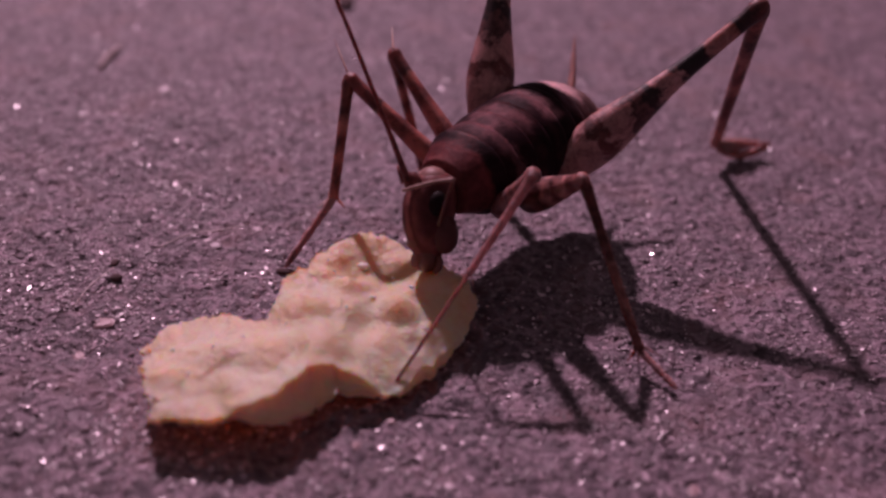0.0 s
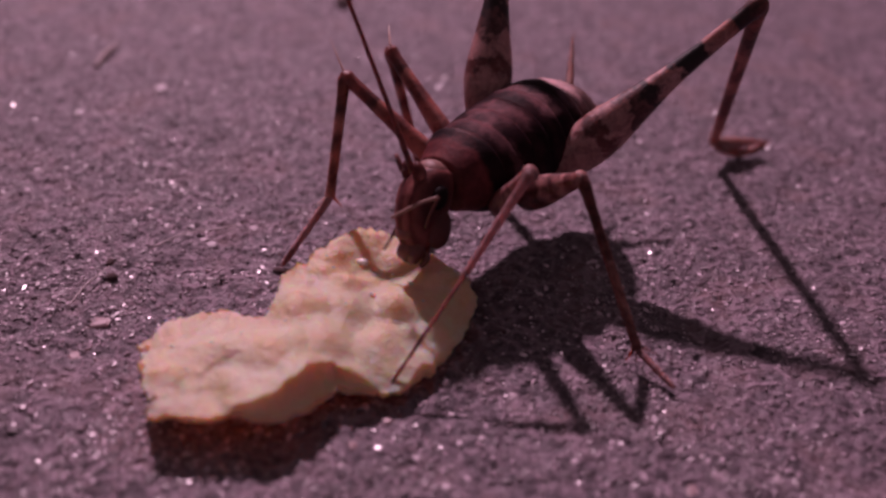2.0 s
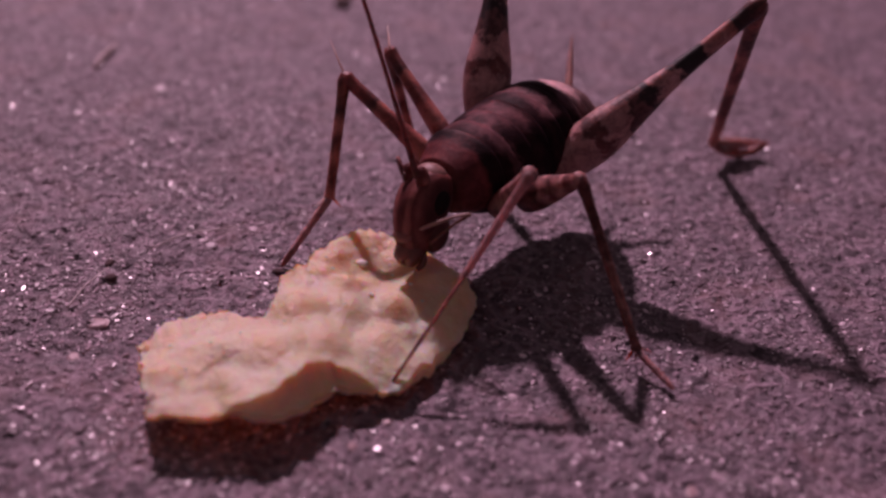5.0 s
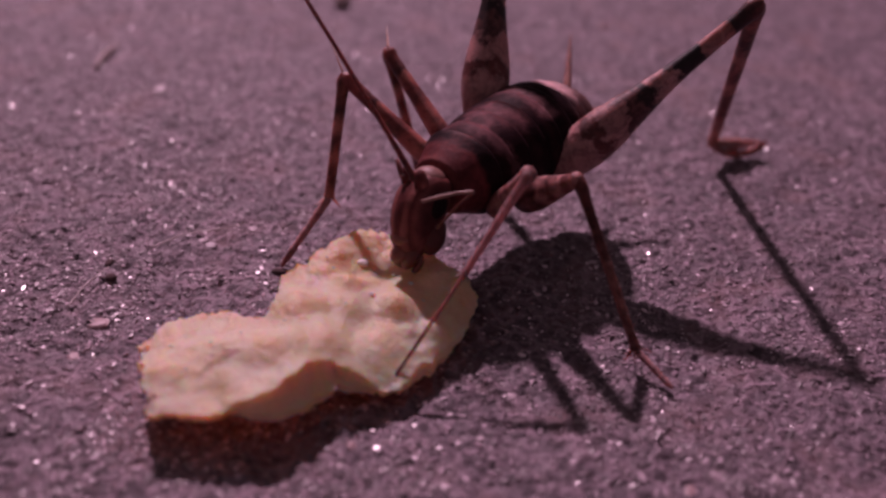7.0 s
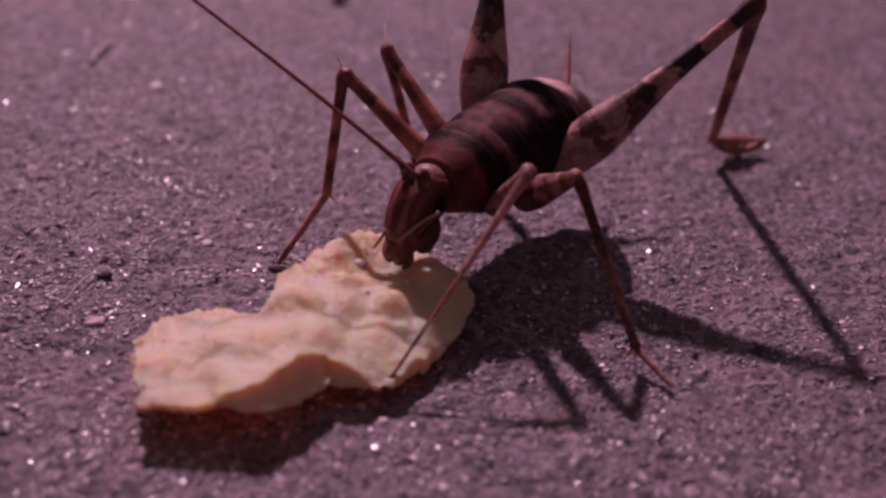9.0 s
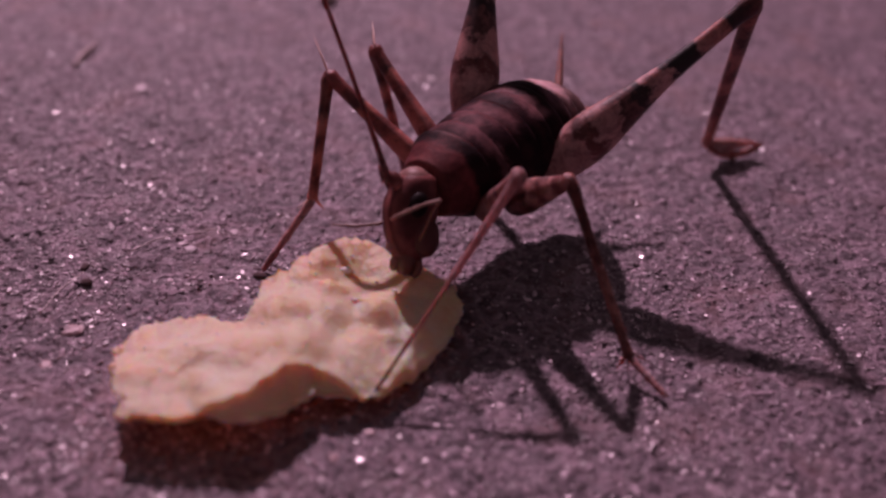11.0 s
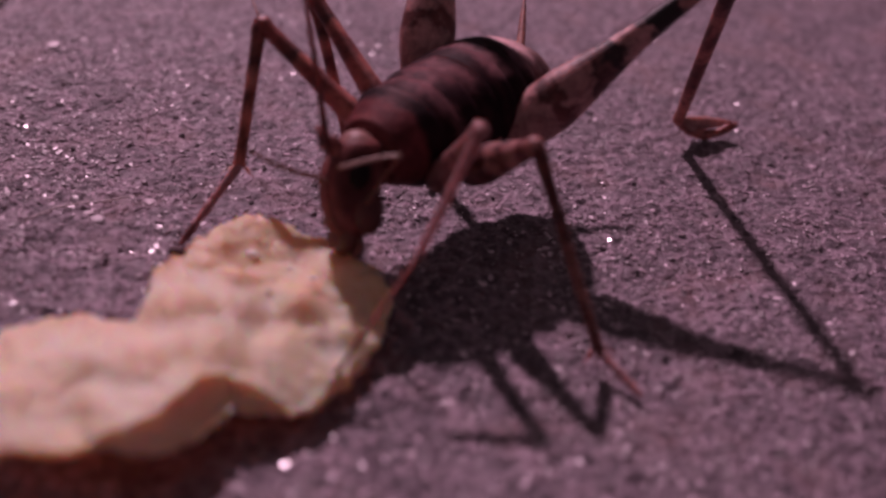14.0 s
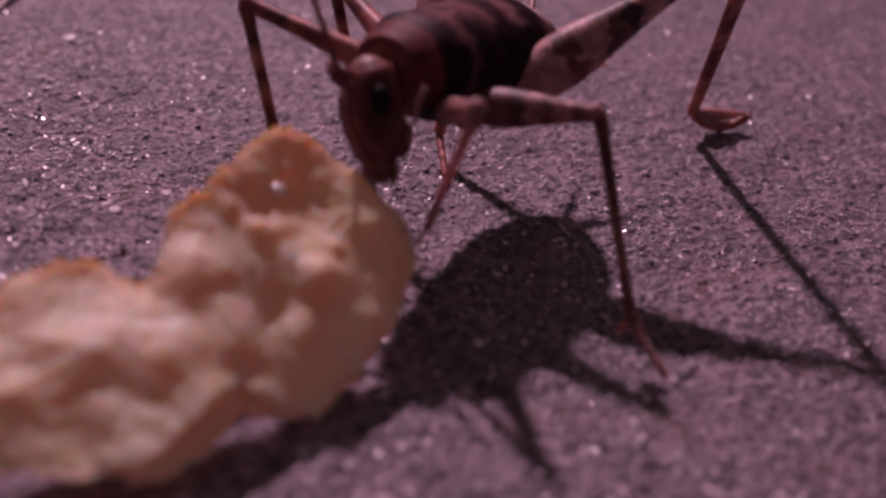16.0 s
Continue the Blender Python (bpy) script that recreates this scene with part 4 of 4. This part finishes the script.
# near palp: seconds, hinge and tip in millimetres
NEAR = [
    (0, (0.1, -6.8, 9.4), (-3.3, -6.8, 8.4)), (0.2, (0.1, -6.8, 8.9), (-3.0, -6.8, 8.0)), (0.4, (-0.0, -6.8, 8.5), (-3.0, -6.8, 7.2)),
    (0.6, (-0.4, -6.8, 8.5), (-3.7, -6.8, 7.3)), (0.8, (0.1, -6.8, 8.5), (-3.4, -6.8, 7.5)), (1.0, (-0.1, -6.8, 9.2), (-2.7, -6.8, 7.9)),
    (1.2, (0.3, -6.8, 8.1), (-2.6, -6.8, 6.7)), (1.4, (-0.1, -6.8, 7.2), (-2.0, -6.8, 5.5)), (1.8, (-0.3, -6.8, 8.1), (-3.5, -6.8, 6.4)),
    (2.0, (-0.6, -6.8, 8.1), (-2.9, -6.8, 6.8)), (2.3, (-0.2, -6.8, 7.5), (-2.2, -6.8, 5.2)), (2.6, (0.2, -6.8, 8.6), (-2.7, -6.8, 7.1)),
    (2.9, (2.2, -6.8, 9.1), (-0.8, -6.8, 9.4)), (3.2, (2.2, -6.8, 9.5), (-0.1, -6.8, 9.5)), (3.5, (2.0, -6.8, 9.6), (-0.4, -6.8, 9.5)),
    (3.8, (1.9, -6.8, 9.1), (-0.0, -6.8, 8.5)), (4.1, (2.3, -6.8, 8.5), (0.5, -6.8, 7.4)), (6.4, (-0.3, -6.8, 6.2), (-2.0, -6.8, 5.9)),
    (6.7, (0.5, -6.8, 8.1), (-2.5, -6.8, 6.9)), (7.0, (1.5, -6.8, 8.6), (-1.2, -6.8, 7.9)), (7.3, (1.2, -6.8, 8.9), (-1.6, -6.8, 8.2)),
    (7.6, (-0.2, -6.8, 6.1), (-1.7, -6.8, 5.7)), (7.9, (0.5, -6.8, 6.3), (-1.5, -6.8, 5.0)), (8.2, (-0.7, -6.8, 4.8), (-1.8, -6.8, 4.2)),
    (8.5, (-0.9, -6.8, 6.2), (-2.5, -6.8, 5.3)), (8.8, (-0.6, -6.8, 7.1), (-3.0, -6.8, 5.1)), (9.1, (-0.2, -6.8, 6.8), (-3.3, -6.8, 4.1)),
    (11.4, (0.4, -6.8, 8.7), (-2.6, -6.8, 7.3)), (11.7, (-0.7, -6.8, 9.1), (-2.9, -6.8, 7.5)), (12.0, (-0.2, -6.8, 8.6), (-2.8, -6.8, 7.3)),
    (12.3, (-0.1, -6.8, 9.0), (-3.1, -6.8, 7.3)), (12.6, (1.0, -6.8, 7.5), (-1.6, -6.8, 5.4)), (12.9, (0.5, -6.8, 8.8), (-3.2, -6.8, 7.1)),
    (13.2, (0.8, -6.8, 9.0), (-2.9, -6.8, 7.7)), (13.5, (-0.2, -6.8, 9.9), (-1.7, -6.8, 8.7)), (13.8, (0.6, -6.8, 8.8), (-3.4, -6.8, 7.5)),
    (14.1, (1.1, -6.8, 8.6), (-3.1, -6.8, 7.4)), (14.4, (0.5, -6.8, 9.5), (-3.2, -6.8, 8.1)), (14.7, (1.1, -6.8, 8.5), (-2.6, -6.8, 6.8)),
    (15.0, (0.3, -6.8, 10.0), (-2.0, -6.8, 8.5)), (15.2, (-0.2, -6.8, 10.0), (-3.8, -6.8, 8.0)), (15.4, (-0.1, -6.8, 10.4), (-2.9, -6.8, 9.2)),
    (15.6, (-0.2, -6.8, 10.8), (-1.3, -6.8, 8.3)), (16.0, (1.2, -6.8, 11.8), (0.7, -6.8, 8.8)),
]
# far palp: seconds, root and tip in millimetres, empty where it is folded
PALP = [
    (0, (), ()), (0.4, (), ()), (0.6, (-3.8, -5.6, 6.5), (-7.6, -5.6, 5.3)),
    (0.8, (-3.8, -5.6, 6.5), (-6.5, -5.6, 6.8)), (1.0, (-2.8, -5.6, 7.4), (-5.7, -5.6, 9.2)), (1.15, (-2.7, -5.6, 7.0), (-6.1, -5.6, 6.4)),
    (1.3, (), ()), (1.6, (), ()), (1.8, (-2.9, -5.6, 6.7), (-7.8, -5.6, 2.0)),
    (2.2, (), ()), (3.3, (), ()), (3.5, (-3.1, -5.6, 6.4), (-5.1, -5.6, 2.5)),
    (3.7, (), ()), (6.4, (), ()), (6.7, (-3.6, -5.6, 5.5), (-7.1, -5.6, 1.8)),
    (6.9, (), ()), (7.7, (), ()), (7.9, (-3.8, -5.6, 5.6), (-5.5, -5.6, 3.0)),
    (8.1, (), ()), (11.4, (-2.7, -5.6, 5.8), (-4.8, -5.6, 5.6)), (12.0, (-2.9, -5.6, 6.6), (-5.7, -5.6, 6.3)),
    (12.6, (-2.1, -5.6, 5.9), (-6.7, -5.6, 4.8)), (12.9, (-3.3, -5.6, 6.9), (-6.4, -5.6, 8.8)), (13.2, (-3.4, -5.6, 7.5), (-5.4, -5.6, 9.8)),
    (13.8, (-3.5, -5.6, 6.5), (-6.3, -5.6, 7.0)), (14.1, (-3.2, -5.6, 6.6), (-6.5, -5.6, 8.2)), (14.7, (-2.7, -5.6, 6.6), (-6.6, -5.6, 7.6)),
    (15.0, (-2.2, -5.6, 6.6), (-4.8, -5.6, 6.5)), (15.3, (), ()), (16.0, (), ()),
]


def lerp(rows, t):
    ts = [r[0] for r in rows]
    return [float(np.interp(t, ts, [r[i] for r in rows])) for i in range(1, len(rows[0]))]


# feet that shift: seconds, x y z in millimetres
STEP = {"front_right": [(0, 0, 0, 0), (12.8, 0, 0, 0), (13.5, 1.0, 0, 0), (15.0, 1.0, 0, 0), (15.4, 0.5, 2.2, -0.4), (16.0, 0.7, 2.6, -0.6)], "mid_right": [(0, 0, 0, 0), (15.6, 0, 0, 0), (15.7, 0.3, 0.0, 0.3), (15.85, 0.6, 0.1, 0.8), (16.0, 0.75, 0.1, 1.0)], "front_left": [(0, 0, 0, 0), (15.2, 0, 0, 0), (15.5, 0.4, 0, 0.4), (16.0, 1.2, -0.2, 1.0)]}
# knees that swing: seconds, x y z in millimetres
SWING = {"front_right": [(0, 0, 0, 0), (15.0, 0, 0, 0), (15.4, 0, -2.0, 0.2), (16.0, -0.3, -2.6, 0.4)], "mid_right": [(0, 0, 0, 0), (15.3, 0, 0, 0), (15.6, 0, 0, 0.3), (15.8, 2.0, 1.3, 0), (16.0, 3.0, 2.0, -0.5)]}


def body_move(t):
    x, y, z, pitch = lerp(BODY, t)
    turn = Matrix.Rotation(math.radians(pitch), 4, BODY0.to_3x3() @ Vector((1, 0, 0)))
    pivot = AX_B * 0.75 + AX_A * 0.25
    return Matrix.Translation(Vector((x, y, z)) + pivot) @ turn @ Matrix.Translation(-pivot)


NECK = Vector((-1.1, -4.0, 7.3))


def head_pose(t):
    dx, dz = lerp(MOUTH, t)
    neck = body_move(t) @ NECK
    neck.z += 0.35 * dz
    mouth = Vector((-1.2 + dx, -6.6, 2.4 + dz)) + (body_move(t) @ NECK - NECK)
    up = (neck - mouth).normalized()
    yaw = math.radians(lerp(FACE, t)[0])
    fwd = Vector((-math.cos(yaw), -math.sin(yaw), 0.0))
    x = fwd.cross(up).normalized()
    y = up.cross(x)
    m = Matrix((x, y, up)).transposed().to_4x4()
    m.translation = neck
    return m


def motions():
    times = sorted({r[0] for table in (MOUTH, LEAN, BODY) for r in table})
    coarse = [r[0] for r in BODY]
    for ob in (P["pronotum"], *P["plates"], P["belly"]):
        walk(ob, [(t, rel(body_move(t) @ BODY0)) for t in coarse])
    for ob, m in P["cerci"]:
        walk(ob, [(t, rel(body_move(t) @ m)) for t in coarse])
    for name, (fem, tib, tr, coxa, hip, knee, ankle, toe, l1, l2) in P["legs"].items():
        fr, tb, cx, ft = [], [], [], []
        side = Vector((0, 0, 1)).cross(knee - hip).normalized()
        if name == "hind_left":
            side = Vector((0.25, -0.95, 0.3))
        for t in coarse:
            b = body_move(t)
            h = b @ hip
            step = Vector(lerp(STEP[name], t)) if name in STEP else Vector()
            foot = ankle + step
            bow = Vector(lerp(SWING[name], t)) if name in SWING else Vector()
            k = knee_of(h, foot.copy(), l1, l2, b @ knee + bow)
            fr.append((t, rel(link_pose(h, k, side))))
            tb.append((t, rel(link_pose(k, foot, side))))
            grip = toe + step
            grip.z = toe.z
            ft.append((t, rel(link_pose(foot, grip, side))))
            cx.append((t, rel(link_pose(h + (b @ BODY_C - h) * 0.12, k, side))))
        walk(fem, fr)
        walk(tib, tb)
        walk(coxa, cx)
        if name in STEP:
            walk(tr, ft)
        else:
            tr.matrix_basis = rel(link_pose(ankle, toe, side))
    walk(P["head"], [(t, rel(head_pose(t))) for t in times])
    for i, ob in enumerate(P["antennae"]):
        rows = []
        for t in times:
            h = head_pose(t)
            root = h @ Vector((0.62 if i == 1 else -0.62, 1.75, 0.15))
            if i == 0:
                a = math.radians(1.15 * lerp(LEAN, t)[0] - 6)
                way = Vector((math.sin(a), 0.35, math.cos(a)))
            else:
                s = 0.06 * math.sin(1.9 * t)
                way = Vector((-0.35 + s, 0.5, 0.75))
            rows.append((t, rel(link_pose(root, root + way, (1, 0.2, 0)))))
        walk(ob, rows)
    # near palp: from the mouth up to its elbow, and from there to the tip
    upper, lower = [], []
    for t, a, b in NEAR:
        back = head_pose(t).inverted()
        mouth = head_pose(t) @ Vector((-0.5, 0.2, -3.9))
        upper.append((t, scaled(back @ link_pose(Vector(a), Vector(b), (0.2, -0.9, 0.3)))))
        lower.append((t, scaled(back @ link_pose(Vector(a), mouth, (0.2, -0.9, 0.3)))))
    walk(P["near_palp"], upper)
    walk(P["palp_arm"], lower)
    # far palp: folded beside the face, or stretched out over the crisp
    rows = []
    for t, a, b in PALP:
        m = link_pose(Vector((1.2, 0.2, -1.3)), Vector((0.9, -0.1, -4.6)), (0, 1, 0))
        if a:
            m = head_pose(t).inverted() @ link_pose(Vector(a), Vector(b), (0.2, -0.9, 0.3))
        rows.append((t, scaled(m)))
    walk(P["palp"], rows)
    rows = []
    for t, x, y, z, rx, ry, rz in CHIP:
        w = Vector((rx, ry, rz))
        turn = Matrix.Rotation(math.radians(w.length), 4, w.normalized() if w.length > 0 else Vector((1, 0, 0)))
        rows.append((t, scaled(Matrix.Translation(CHIP_C + Vector((x, y, z))) @ turn)))
    walk(crisp, rows)


build_ground()
build_grains()
crisp = build_chip()
cricket, P = build_cricket()
build_litter()
build_pebbles()
motions()
